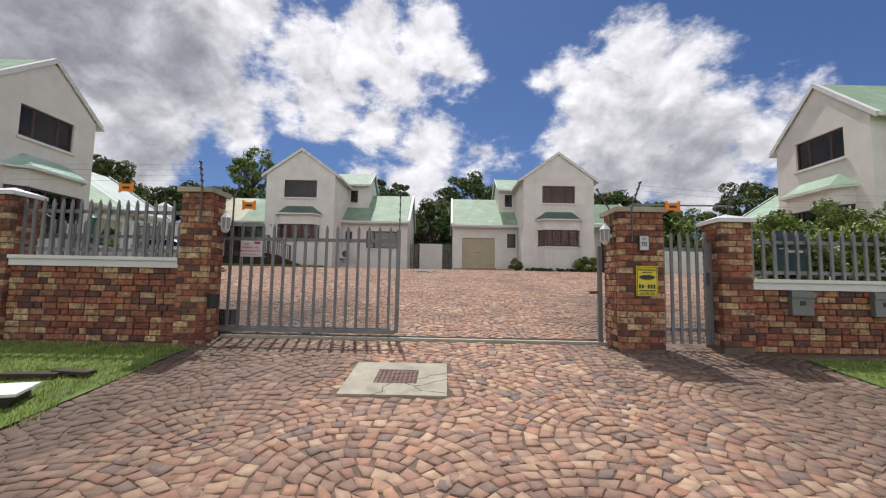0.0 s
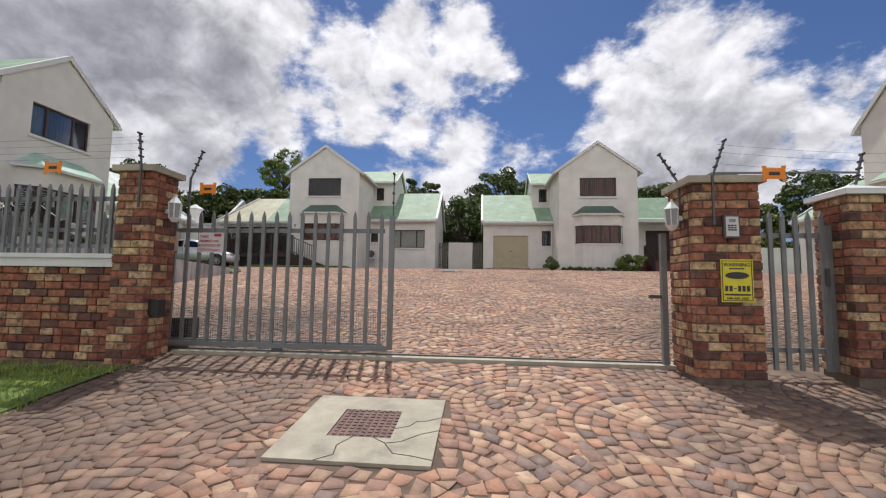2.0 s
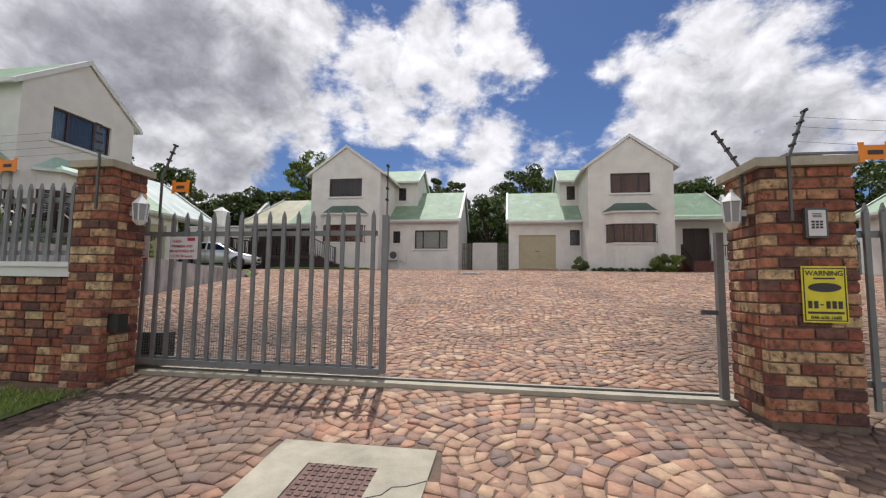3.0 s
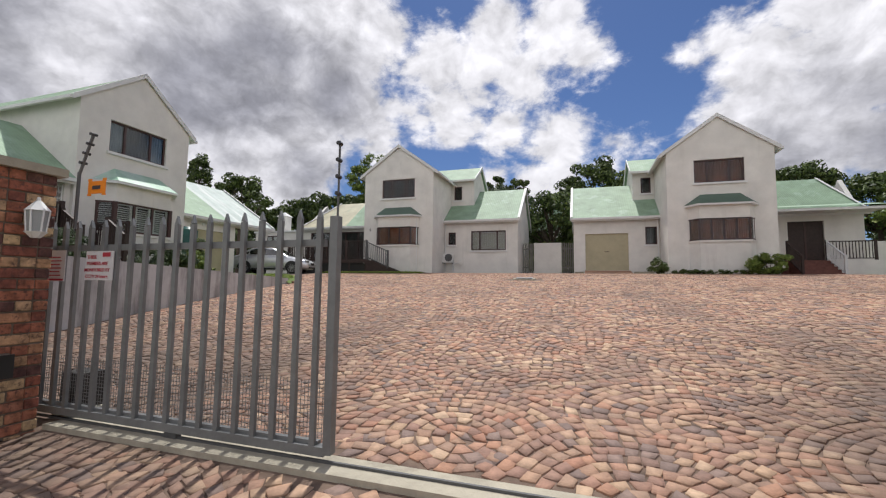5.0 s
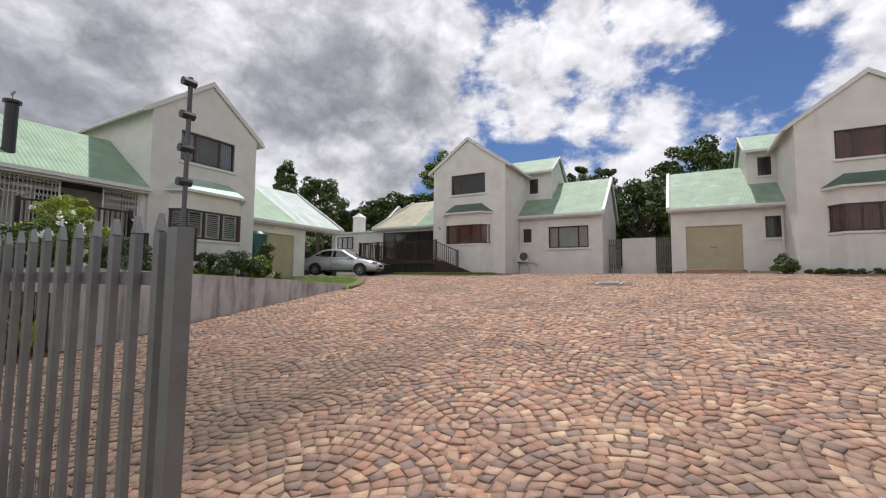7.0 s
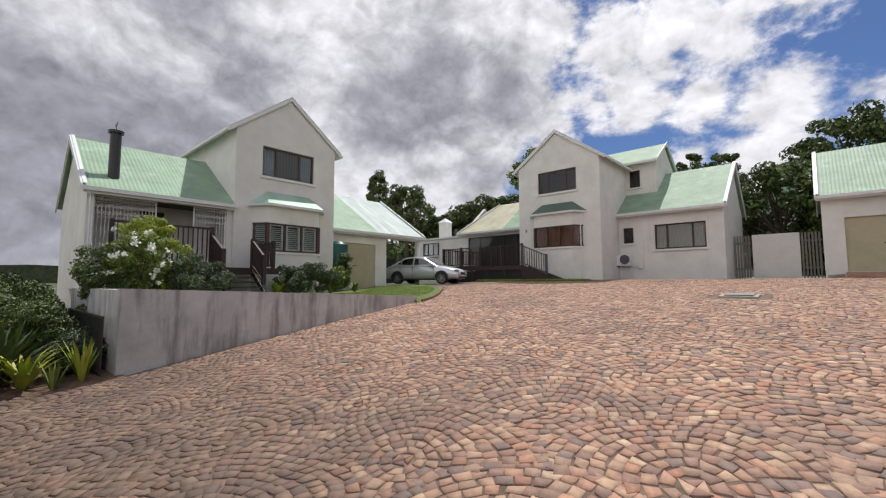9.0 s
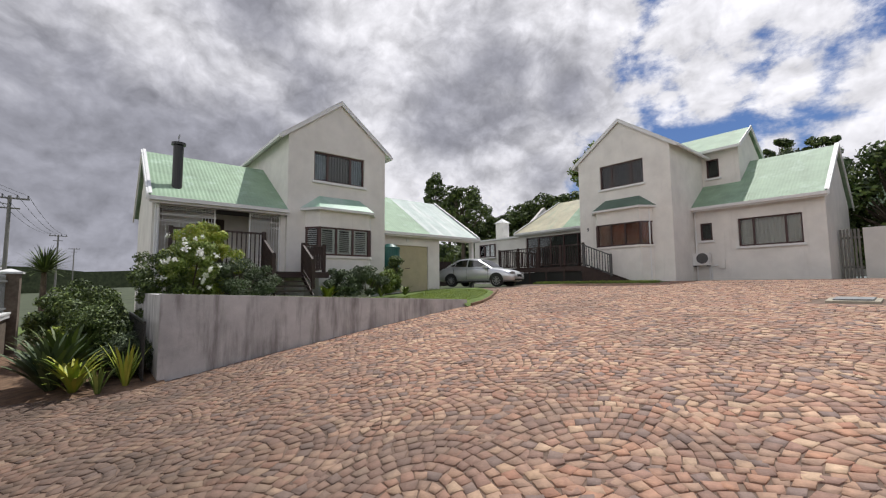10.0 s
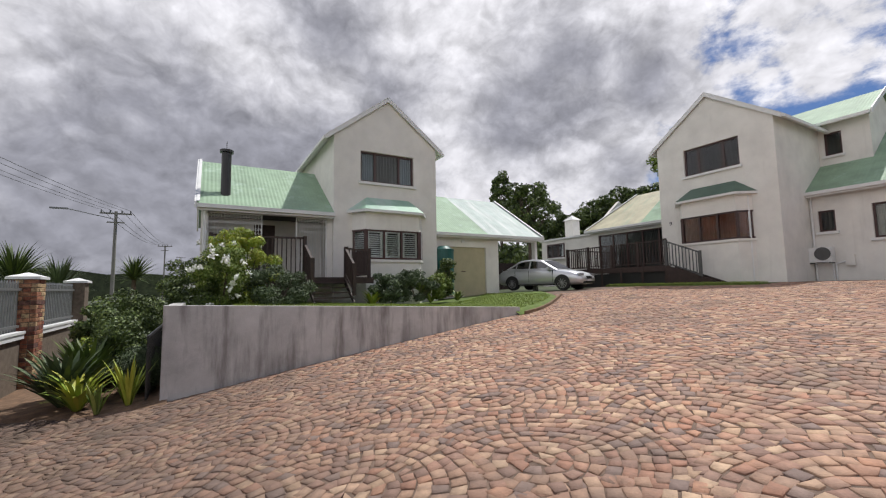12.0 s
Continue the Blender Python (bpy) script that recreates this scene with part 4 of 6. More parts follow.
def low_wall(x0, x1, ztop, z0):
    w = tagged(part("wall_fence", boxes(((x0, 5.295, z0 - .3), (x1, 5.44, ztop))), M_mortar), kind="structure")
    tagged(part("coping", boxes(((x0 + .002, 5.2, ztop), (x1 - .002, 5.52, ztop + .05)), ((x0 + .002, 5.23, ztop - .1), (x1 - .002, 5.5, ztop - .001))), M_white), kind="structure")
    WALLS.append((w, x0, x1, ztop - .1, z0))


low_wall(-6.3, -3.84, 1.88, 0.60)
low_wall(-9.35, -6.75, 1.88, 0.60)
low_wall(-12.2, -9.8, 1.88, 0.60)
low_wall(-16.3, -12.75, 1.88, 0.60)
low_wall(4.34, 8.3, 1.73, 0.78)
low_wall(8.75, 14.0, 1.73, 0.78)


def fill_wall(w, x0, x1, ztop, z0, joined=False):
    n = int((ztop - z0 + .1) / COURSE)
    for c in range(n):
        z = ztop - COURSE * (c + .5)
        cuts = split(x0, x1)
        for a, b in zip(cuts, cuts[1:]):
            lay(w, round(b - a - .012, 2), 0.1, (a + b) / 2, 5.31, z)


def palisade(parent, x0, x1, y, z0, z1, step, rails, w=0.04, pointed=True, name="pale"):
    """Pointed flat pales on two rails."""
    n = round((x1 - x0) / step)
    bm = bmesh.new()
    h = z1 - z0
    box(bm, (-w / 2, -.014, 0), (w / 2, .014, h - .07))
    a = [bm.verts.new(p) for p in ((-w / 2, -.014, h - .066), (w / 2, -.014, h - .066), (w / 2, .014, h - .066), (-w / 2, .014, h - .066))]
    b = [bm.verts.new((0, -.01, h)), bm.verts.new((0, .01, h))]
    bm.faces.new((a[0], a[1], b[0]))
    bm.faces.new((a[2], a[3], b[1]))
    bm.faces.new((a[1], a[2], b[1], b[0]))
    bm.faces.new((a[3], a[0], b[0], b[1]))
    me = mesh_of(name, bm)
    me.materials.append(M_steel)
    for i in range(n + 1):
        ob = new(name, me)
        ob.parent = parent
        ob.matrix_local = pose(x0 + (x1 - x0) * i / n, y, z0)
    for z in rails:
        part("rail", boxes(((x0 - .03, y + .015, z - .025), (x1 + .03, y + .055, z + .025))), M_steel, parent)


for x0, x1, zt, top in ((-6.25, -3.90, 1.93, 2.78), (-9.3, -6.8, 1.93, 2.80), (-12.15, -9.85, 1.93, 2.95), (-16.25, -12.8, 1.93, 2.95), (4.44, 8.22, 1.78, 2.50), (8.82, 13.9, 1.78, 2.50)):
    t = thing("palisade_fence", pose(0, 5.36, 0), "grey steel palisade fence standing on the brick wall", "fence", "palisade fences")
    palisade(t, x0, x1, 0, zt, top, 0.135 if x0 < 0 else 0.165, (zt + .1, top - .18))

# sliding gate, half open
GATE_X, GATE_Y = -0.72, 5.80
G = thing("sliding_gate", pose(0, GATE_Y, 0), "grey steel palisade sliding gate standing half open on its track", "gate")
palisade(G, GATE_X - 6.0, GATE_X - .16, 0, 0.90, 2.52, 0.168, (0.90, 2.28))
part("end_post", boxes(((GATE_X - .06, -.03, .86), (GATE_X, .03, 2.46))), M_steel, G)
part("bottom_beam", boxes(((GATE_X - 6.05, -.02, .84), (GATE_X - .062, .055, .90))), M_steel, G)
for x in (GATE_X - 1.42, GATE_X - 5.0):
    w_ = part("wheel_housing", boxes(((x - .06, -.02, .79), (x + .06, .03, .838))), M_steel_dark, G)
    bm = bmesh.new()
    tube(bm, (x, -.012, .80), (x, .022, .80), .035, n=16)
    part("wheel", bm, M_black, w_)
bm = bmesh.new()
tube(bm, (GATE_X - .02, 0, 2.46), (GATE_X - .02, 0, 3.0), .008)
rod = part("live_wire_rod", bm, M_steel_dark, G, "thin steel rod with black insulators")
for z in (2.62, 2.74, 2.86, 2.98):
    part("insulator", tube(bmesh.new(), (GATE_X - .02, -.028, z), (GATE_X - .02, .018, z), .015), M_black, rod)
# mesh along the foot of the gate
bm = bmesh.new()
x = GATE_X - 3.4
while x < GATE_X - .1:
    box(bm, (x, .058, .92), (x + .003, .061, 1.32))
    x += .03
z = .93
while z < 1.32:
    box(bm, (GATE_X - 3.4, .0612, z), (GATE_X - .1, .0642, z + .003))
    z += .03
tagged(part("wire_mesh", bm, M_steel, G, "galvanised wire netting tied along the foot"), kind="stuff")

# track and concrete strip
tagged(part("track_strip", boxes(((-3.4, 5.66, .5), (3.1, 5.93, gz(5.8) + .018))), M_concrete), kind="structure")
tagged(part("gate_rail", boxes(((-6.5, 5.79, gz(5.8) + .018), (2.44, 5.81, gz(5.8) + .035))), M_steel_dark), kind="structure")

# gate keep on the right pillar
t = thing("gate_keeper", pose(2.36, 5.72, .8), "grey steel post that catches the sliding gate", "post")
part("post", boxes(((-.03, -.03, 0), (.03, .03, 1.45))), M_steel, t)
part("latch", boxes(((-.16, -.02, .72), (-.03, .02, .76))), M_steel_dark, t)

# pedestrian gate
t = thing("pedestrian_gate", pose(0, 5.42, 0), "grey steel palisade pedestrian gate, closed", "gate")
palisade(t, 3.18, 3.80, 0, .83, 2.45, 0.125, (1.03, 2.2))
part("gate_frame", boxes(((3.10, -.02, .83), (3.14, .03, 2.3)), ((3.84, -.02, .83), (3.885, .03, 2.3))), M_steel, t)
part("lock_box", boxes(((3.80, -.03, 1.68), (3.84, .04, 1.86))), M_steel_dark, t)


# wall lanterns
def lantern(x, y, z, side):
    t = thing("wall_lantern", pose(x, y, z), "white metal wall lantern with frosted panes", "lamp", "wall lanterns")
    bm = bmesh.new()
    tube(bm, (0, 0, .17), (0, 0, .25), .085, .02, n=6)
    tube(bm, (0, 0, .25), (0, 0, .28), .015, .012, n=6)
    part("roof", bm, M_white, t)
    bm = bmesh.new()
    tube(bm, (0, 0, -.05), (0, 0, 0), .03, .075, n=6)
    box(bm, (side * -.02 - .1 if side > 0 else .0, -.02, .05), (.0 if side > 0 else .1, .02, .1))
    part("bracket", bm, M_white, t)
    part("glass", tube(bmesh.new(), (0, 0, 0), (0, 0, .17), .055, .07, n=6), M_lampglass, t)
    bm = bmesh.new()
    for i in range(6):
        a = i * math.pi / 3
        bar(bm, (.06 * math.cos(a), .06 * math.sin(a), 0), (.075 * math.cos(a), .075 * math.sin(a), .17), .01)
    part("frame", bm, M_white, t)


lantern(-3.31, 5.45, 2.38, 1)
lantern(2.34, 5.42, 2.30, -1)

# intercom, warning sign, post boxes
t = thing("intercom", pose(2.79, 5.19, 2.24), "grey intercom panel with a white face under a small hood", "intercom")
part("housing", boxes(((-.075, -.035, -.10), (.075, 0, .13))), M_steel_dark, t)
f_ = part("face_plate", boxes(((-.058, -.042, -.085), (.058, -.0355, .11))), M_signwhite, t)
part("keypad", boxes(*[((-.04 + .028 * i, -.045, -.03 + .022 * j), (-.02 + .028 * i, -.0425, -.015 + .022 * j)) for i in range(3) for j in range(3)]), M_ink, f_)
part("speaker", boxes(*[((-.03, -.045, .055 + .012 * i), (.03, -.0425, .061 + .012 * i)) for i in range(3)]), M_steel_dark, f_)


def text(body, size, m, material, parent, bold=0.0):
    cu = bpy.data.curves.new("lettering", "FONT")
    cu.body, cu.size, cu.align_x, cu.align_y, cu.extrude, cu.offset = body, size, "CENTER", "CENTER", 0.001, bold
    ob = new("lettering", cu)
    dg = bpy.context.evaluated_depsgraph_get()
    me = bpy.data.meshes.new_from_object(ob.evaluated_get(dg))
    bpy.data.objects.remove(ob)
    me.materials.clear()
    me.materials.append(material)
    o = new("lettering", me)
    o.parent = parent
    o.matrix_local = m
    return o


t = thing("warning_sign", pose(2.83, 5.185, 1.72), "yellow warning sign with black lettering screwed to the brick pillar", "sign")
part("plate", boxes(((-.15, -.006, -.21), (.15, 0, .21))), M_yellow, t)
part("border", boxes(((-.14, -.009, .19), (.14, -.0065, .197)), ((-.14, -.009, -.197), (.14, -.0065, -.19)), ((-.14, -.009, -.19), (-.133, -.0065, .19)), ((.133, -.009, -.19), (.14, -.0065, .19))), M_ink, t)
text("WARNING", .052, pose(0, -.009, .155, 90), M_ink, t, .0005)
for i in range(6):
    part("block_mark", boxes(((-.115 + .04 * i, -.009, -.105), (-.088 + .04 * i, -.0065, -.05)) if i != 2 else ((-.035, -.009, -.082), (-.012, -.0065, -.074))), M_ink, t)
bm = bmesh.new()
tube(bm, (0, -.006, .05), (0, -.0095, .05), .055, n=24)
o = part("emblem", bm, M_ink, t)
o.scale = (2.0, 1, .62)
o.location = (0, 0, .02)
text("046-636 1660", .036, pose(0, -.009, -.172, 90), M_ink, t, .0004)
part("print_line", boxes(((-.12, -.009, -.145), (.12, -.0065, -.128))), M_ink, t)
part("print_line", boxes(((-.07, -.009, .112), (.07, -.0065, .124))), M_ink, t)

for x, lab in ((5.0, "11"), (6.15, "12")):
    t = thing("post_box", pose(x, 5.24, 1.47), "grey steel letter box set into the brick wall", "letter box", "letter boxes")
    part("body", boxes(((-.15, -.05, -.19), (.15, .02, .15))), M_steel, t)
    part("flap", boxes(((-.17, -.08, .06), (.17, -.052, .13))), M_steel, t)
    part("label_plate", boxes(((-.04, -.056, -.05), (.04, -.0505, .01))), M_ink, t)

# notices tied to the gate
for x, z, w, h, cap in ((GATE_X - 3.28 + .35, 2.12, .26, .22, 0), (GATE_X - 2.68 + .35, 2.12, .27, .20, 1)):
    t = thing("gate_notice", pose(x + .4 if 0 else x, GATE_Y - .022, z), "white printed notice board tied to the gate" + (" with a red mark" if cap else " with a red strip"), "sign", "gate notices")
    part("board", boxes(((-w / 2 * 1.25, -.006, -h / 2 * 1.25), (w / 2 * 1.25, 0, h / 2 * 1.25))), M_signwhite, t)
    if cap:
        for i, line in enumerate(("THESE", "PREMISES ARE", "MONITORED BY", "CCTV 24 hours")):
            text(line, .042, pose(-.02 if i else -.09, -.009, h * .36 - .055 * i, 90), M_signred, t, .0003)
    else:
        for i in range(6):
            part("print_line", boxes(((-w * .45, -.009, h * .32 - .032 * i), (w * (.45 if i % 2 else .38), -.0065, h * .32 - .032 * i + .010))), M_signred, t)
    if cap:
        part("red_mark", boxes(((w * .15, -.010, h * .38), (w * .5, -.0092, h * .56))), M_signred, t)
    else:
        part("red_strip", boxes(((-w * .6, -.010, -h * .6), (w * .6, -.0065, -h * .52))), M_signred, t)

# estate board behind the right fence
t = thing("board_sign", pose(5.05, 5.44, 2.18), "dark green sign board fixed behind the palisade fence", "sign")
part("board", boxes(((-.22, -.012, -.26), (.22, 0, .30))), M_signgreen, t)
part("green_band", boxes(((-.22, -.016, -.28), (.22, -.0125, -.20))), M_teal, t)
part("pale_line", boxes(((-.06, -.016, .0), (.19, -.0125, .035)), ((-.16, -.016, .05), (-.02, -.0125, .065))), M_signwhite, t)


# electric fence brackets, wires and orange plates
def bracket(x, y, z, lean, tall=.42, foot=.5):
    t = thing("electric_fence_bracket", pose(x, y, z), "thin leaning steel bracket with insulators for electric wires", "fence bracket", "fence brackets")
    part("arm", bar(bmesh.new(), (0, 0, -.02), (lean * .8, 0, tall), .018), M_steel_dark, t)
    part("stay", bar(bmesh.new(), (0, 0, -foot), (0, 0, 0), .02), M_steel_dark, t)
    for i in range(4):
        f = .25 + .25 * i
        part("insulator", tube(bmesh.new(), (lean * .8 * f, -.03, tall * f), (lean * .8 * f, .03, tall * f), .013), M_black, t)


bracket(-3.52, 5.15, 2.95, -.06, .36)
bracket(-3.36, 5.75, 2.95, .18, .33)
bracket(2.62, 5.15, 2.77, .16, .35)
bracket(2.42, 5.42, 2.77, -.24, .30)
bracket(4.14, 5.4, 2.74, .1, .3, .1)


def wires(name, a, b, zs, sag=.01, label="", r=.002):
    t = thing(name, pose(*a), label, "wire", "electric fence wires")
    bm = bmesh.new()
    d = Vector(b) - Vector(a)
    for z in zs:
        prev = Vector((0, 0, z))
        for i in range(1, 7):
            f = i / 6
            p = d * f + Vector((0, 0, z - sag * 4 * f * (1 - f)))
            bar(bm, prev, p, r)
            prev = p
    tagged(part("strands", bm, M_steel_dark, t), kind="stuff")


wires("fence_wires", (-6.5, 5.3, 2.95), (-3.55, 5.2, 2.95), (.1, .18, .26, .34), label="four thin electric fence wires above the palisade")
wires("fence_wires", (2.7, 5.2, 2.9), (4.2, 5.4, 2.85), (0, .12, .2), label="thin electric fence wires above the pedestrian gate")
wires("fence_wires", (4.2, 5.4, 2.85), (8.5, 5.4, 2.85), (0, .1, .2), label="thin electric fence wires above the palisade")
t = thing("cable_conduit", pose(2.7, 5.3, 2.83), "grey conduit pipe spanning above the pedestrian gate", "pipe")
part("pipe", tube(bmesh.new(), (0, 0, 0), (1.45, .1, .02), .012), M_steel, t)
t = thing("junction_box", pose(2.83, 5.40, 2.77), "grey junction box lying on the pillar cap", "electrical box")
part("body", boxes(((-.13, -.09, 0), (.13, .09, .07))), M_steel, t)


def orange_plate(x, y, z):
    t = thing("warning_plate", pose(x, y, z), "small orange electric fence warning plate", "sign", "orange warning plates")
    part("plate", boxes(((-.105, -.004, -.055), (.105, .004, .055)), ((-.11, -.004, .056), (-.07, .004, .078)), ((.07, -.004, .056), (.11, .004, .078)), ((-.11, -.004, -.072), (-.07, .004, -.056)), ((.07, -.004, -.072), (.11, .004, -.056))), M_orange, t)
    part("symbol", boxes(((-.05, -.007, -.018), (.05, -.0045, .015))), M_ink, t)


orange_plate(-4.62, 5.15, 2.92)
orange_plate(3.20, 5.15, 2.78)
orange_plate(GATE_X - 2.4, 5.75, 2.80)

# concrete slab with iron cover in the drive
t = thing("manhole_slab", pose(-.51, 3.99, gz(3.99) + .0, math.degrees(math.atan(.115))), "cracked pale concrete slab with a rusty iron cover", "manhole")
part("slab", boxes(((-.545, -.53, -.05), (-.24, .53, .012)), ((.22, -.53, -.05), (.545, .53, .012)), ((-.24, -.53, -.05), (.22, -.2, .0118)), ((-.24, .26, -.05), (.22, .53, .0118))), M_concrete, t)
c_ = part("iron_cover", boxes(((-.235, -.195, -.04), (.215, .255, .006))), M_iron, t)
part("cover_studs", boxes(*[((-.21 + .05 * i, -.17 + .05 * j, .0062), (-.18 + .05 * i, -.14 + .05 * j, .012)) for i in range(9) for j in range(9)]), M_iron, c_)
t = thing("drain_cover", pose(-1.05, 18.3, gz(18.3), 5) @ Matrix.Scale(.68, 4), "raised metal drain cover on a low concrete frame", "manhole")
part("frame", boxes(((-.55, -.4, -.05), (.55, .4, .05))), M_concrete, t)
part("lid", boxes(((-.4, -.28, .052), (.42, .3, .09))), M_steel, t)

t_slab = [o for o in scene.collection.objects if o.name == "manhole_slab"][0]
for pts in (((.22, -.05), (.32, .0), (.36, .08), (.44, .1), (.545, .17)), ((.1, -.2), (.2, -.27), (.3, -.24), (.42, -.12), (.545, -.05)), ((-.05, -.2), (-.12, -.33), (-.1, -.45), (-.2, -.53)), ((.2, -.28), (.28, -.4), (.4, -.42), (.545, -.46))):
    bm = bmesh.new()
    for a, b in zip(pts, pts[1:]):
        bar(bm, (*a, .0115), (*b, .0115), .008, .004)
    part("crack", bm, M_crack, t_slab)
t = thing("lock_box", pose(-3.39, 5.32, 1.32), "small black gate lock box on the pillar side", "lock")
part("case", boxes(((-.02, -.05, -.08), (.10, .06, .10))), M_black, t)
t = thing("gate_motor", pose(-3.52, 6.02, gz(6.0)), "black sliding gate motor on a low plinth", "gate motor")
part("case", boxes(((-.14, -.1, .05), (.14, .1, .36))), M_black, t)
part("plinth", boxes(((-.18, -.13, -.05), (.18, .13, .049))), M_concrete, t)


# ---------- house wings and decks ----------
def steps(parent, x0, x1, y0, z0, z1, n, run, axis_pose, material):
    """Open steps that climb from z0 to z1 in the local y direction of axis_pose."""
    for i in range(n):
        z = z0 + (z1 - z0) * (i + 1) / (n + 1)
        bm = bmesh.new()
        box(bm, (x0, y0 + run * i, z - .045), (x1, y0 + run * (i + 1) + .02, z), axis_pose)
        part("step", bm, material, parent)


# house C, wing with the security trellis (local x is along its front)
VH = (2.25, 5.95, .98, 3.12)
lean_wing(HC, -1, 2.07, 6.12, 0.15, 6, 3.30, 3.05, 5.45, M_roof, [VH])
part("veranda_back", boxes(((-5.9, 1.9, 0), (-2.07, 2.0, 3.3))), M_plaster, HC)
part("veranda_door", boxes(((-4.45, 1.82, .98), (-3.75, 1.895, 3.0))), M_darkwood, HC)
part("veranda_floor", boxes(((-5.9, .36, .8), (-2.1, 1.9, .97))), M_darkwood, HC)
# ceiling in the dark room tone, veranda shade put into its colour
part("veranda_ceiling", boxes(((-5.9, .37, 3.2), (-2.1, 1.9, 3.25))), M_inside, HC)


def trellis(h, a, b, z0, z1, y):
    """A folding security trellis: uprights tied with crossing links."""
    bm = bmesh.new()
    n = max(2, round((b - a) / .09))
    for i in range(n + 1):
        x = a + (b - a) * i / n
        box(bm, (x - .007, y, z0), (x + .007, y + .014, z1))
    z = z1 - .55
    while z < z1 - .1:
        for i in range(n):
            x, x2 = a + (b - a) * i / n, a + (b - a) * (i + 1) / n
            bar(bm, (x, y - .006, z), (x2, y - .006, z + .11), .012)
            bar(bm, (x, y - .008, z + .11), (x2, y - .008, z), .012)
        z += .2
    z = z0 + .25
    while z < z1 - .6:
        for i in range(n):
            x, x2 = a + (b - a) * i / n, a + (b - a) * (i + 1) / n
            bar(bm, (x, y - .006, z), (x2, y - .006, z + .08), .01)
        z += .4
    t_ = part("security_trellis", boxes(((a - .02, y - .01, z0), (a + .02, y + .03, z1)), ((b - .02, y - .01, z0), (b + .02, y + .03, z1)), ((a, y - .01, z1 - .03), (b, y + .03, z1))), M_white, h, "white folding steel security trellis")
    tagged(part("lattice", bm, M_white, t_), kind="stuff")


trellis(HC, -5.93, -4.38, .98, 3.1, .22)
trellis(HC, -3.28, -2.27, .98, 3.1, .22)
for x in (-6.03, -5.98):
    downpipe(HC, x, .07, -.5, 3.2)
# chimney flue
bm = bmesh.new()
tube(bm, (-5.45, .60, 3.5), (-5.45, .60, 5.15), .15, n=16)
fl = part("chimney_flue", bm, M_black, HC, "black painted round chimney flue with a wind cowl")
part("cowl", tube(bmesh.new(), (-5.45, .60, 5.16), (-5.45, .60, 5.24), .21, n=16), M_black, fl)
part("wind_vane", boxes(((-5.46, .45, 5.42), (-5.44, .75, 5.5)), ((-5.46, .59, 5.24), (-5.44, .61, 5.42))), M_steel, fl)

# deck and stairs of house C
t = thing("timber_deck", pose(-15.15, 14.62, 2.05, 0, 0, 90), "dark stained timber deck with balustrade and open stairs beside flowering shrubs", "deck")
DZ = .98
for i in range(14):
    y = .10 - .145 * (i + 1)
    part("deck_board", boxes(((-5.9, y, DZ - .03), (-1.3, y + .135, DZ))), M_darkwood, t)
part("deck_skirt", boxes(((-5.9, -1.96, .2), (-3.5, -1.93, DZ - .035))), M_darkwood, t)
part("deck_beam", boxes(((-5.9, -1.95, DZ - .2), (-1.3, -1.90, DZ - .035))), M_darkwood, t)
balustrade(t, [(-5.85, -1.9, DZ), (-3.42, -1.9, DZ)], 1.15)
balustrade(t, [(-3.42, -1.94, DZ), (-3.38, -2.75, .48)], .95, .1)
balustrade(t, [(-1.34, -.1, DZ), (-1.34, -1.6, DZ), (-2.18, -1.92, DZ)], .88, .11)
balustrade(t, [(-2.2, -1.94, DZ), (-2.2, -2.78, .44)], .86, .1)
steps(t, -3.34, -2.26, -2.9, .25, DZ, 4, .24, None, M_darkwood)
bm = bmesh.new()
for x in (-3.37, -2.25):
    prism(bm, [(x, -2.95, .25), (x, -2.75, .25), (x, -1.93, DZ - .2), (x, -1.93, DZ)], (.03, 0, 0))
part("stringer", bm, M_darkwood, t)

# house C, garage wing with carport
CG = (2.72, 5.05, 0.2, 2.36)
lean_wing(HC, 1, 2.07, 8.1, .85, 6, 2.95, 4.3, 5.35, M_roof, [CG, (5.75, 7.95, -.6, 2.72)], end_wall=False, split=(5.0, M_roof_pale, "bright bare pale roof sheets"))
roller_door(HC, 1, *CG, .93)
part("carport_wall", boxes(((5.53, 1.08, -.3), (5.75, 6.5, 2.85))), M_plaster, HC)
part("garage_light", boxes(((3.75, .80, 2.55), (3.9, .85, 2.68))), M_white, HC)
t = thing("timber_fence", pose(-15.15, 14.62, 2.05, 0, 0, 90), "tall dark vertical board fence closing the carport", "fence")
for i in range(44):
    part("board", boxes(((5.78 + .11 * i, 5.6, .3), (5.87 + .11 * i, 5.63, 2.0 + .02 * (i % 2)))), M_darkwood, t)
t = thing("water_tank", pose(-15.6, 17.25, 2.35), "dark teal plastic rain water tank beside the garage", "water tank")
bm = bmesh.new()
tube(bm, (0, 0, 0), (0, 0, 1.85), .42, n=24)
tube(bm, (0, 0, 1.86), (0, 0, 2.02), .40, .2, n=24)
part("body", bm, M_teal, t)
part("rim", tube(bmesh.new(), (0, 0, 1.80), (0, 0, 1.88), .435, n=24), M_teal, t)

# house A, garden wing with glazed front
AG = (2.5, 8.3, .8, 2.98)
lean_wing(HA, -1, 2.27, 8.9, 2.95, 6, 3.35, 5.6, 5.55, M_roof, [AG], hip=1.6, end_wall=True, split=(5.2, M_roof_tan, "peeling tan roof sheets"))
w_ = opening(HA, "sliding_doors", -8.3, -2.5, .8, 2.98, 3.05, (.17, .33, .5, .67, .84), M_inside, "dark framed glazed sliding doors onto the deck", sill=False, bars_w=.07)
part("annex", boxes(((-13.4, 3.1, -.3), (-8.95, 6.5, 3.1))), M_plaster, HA)
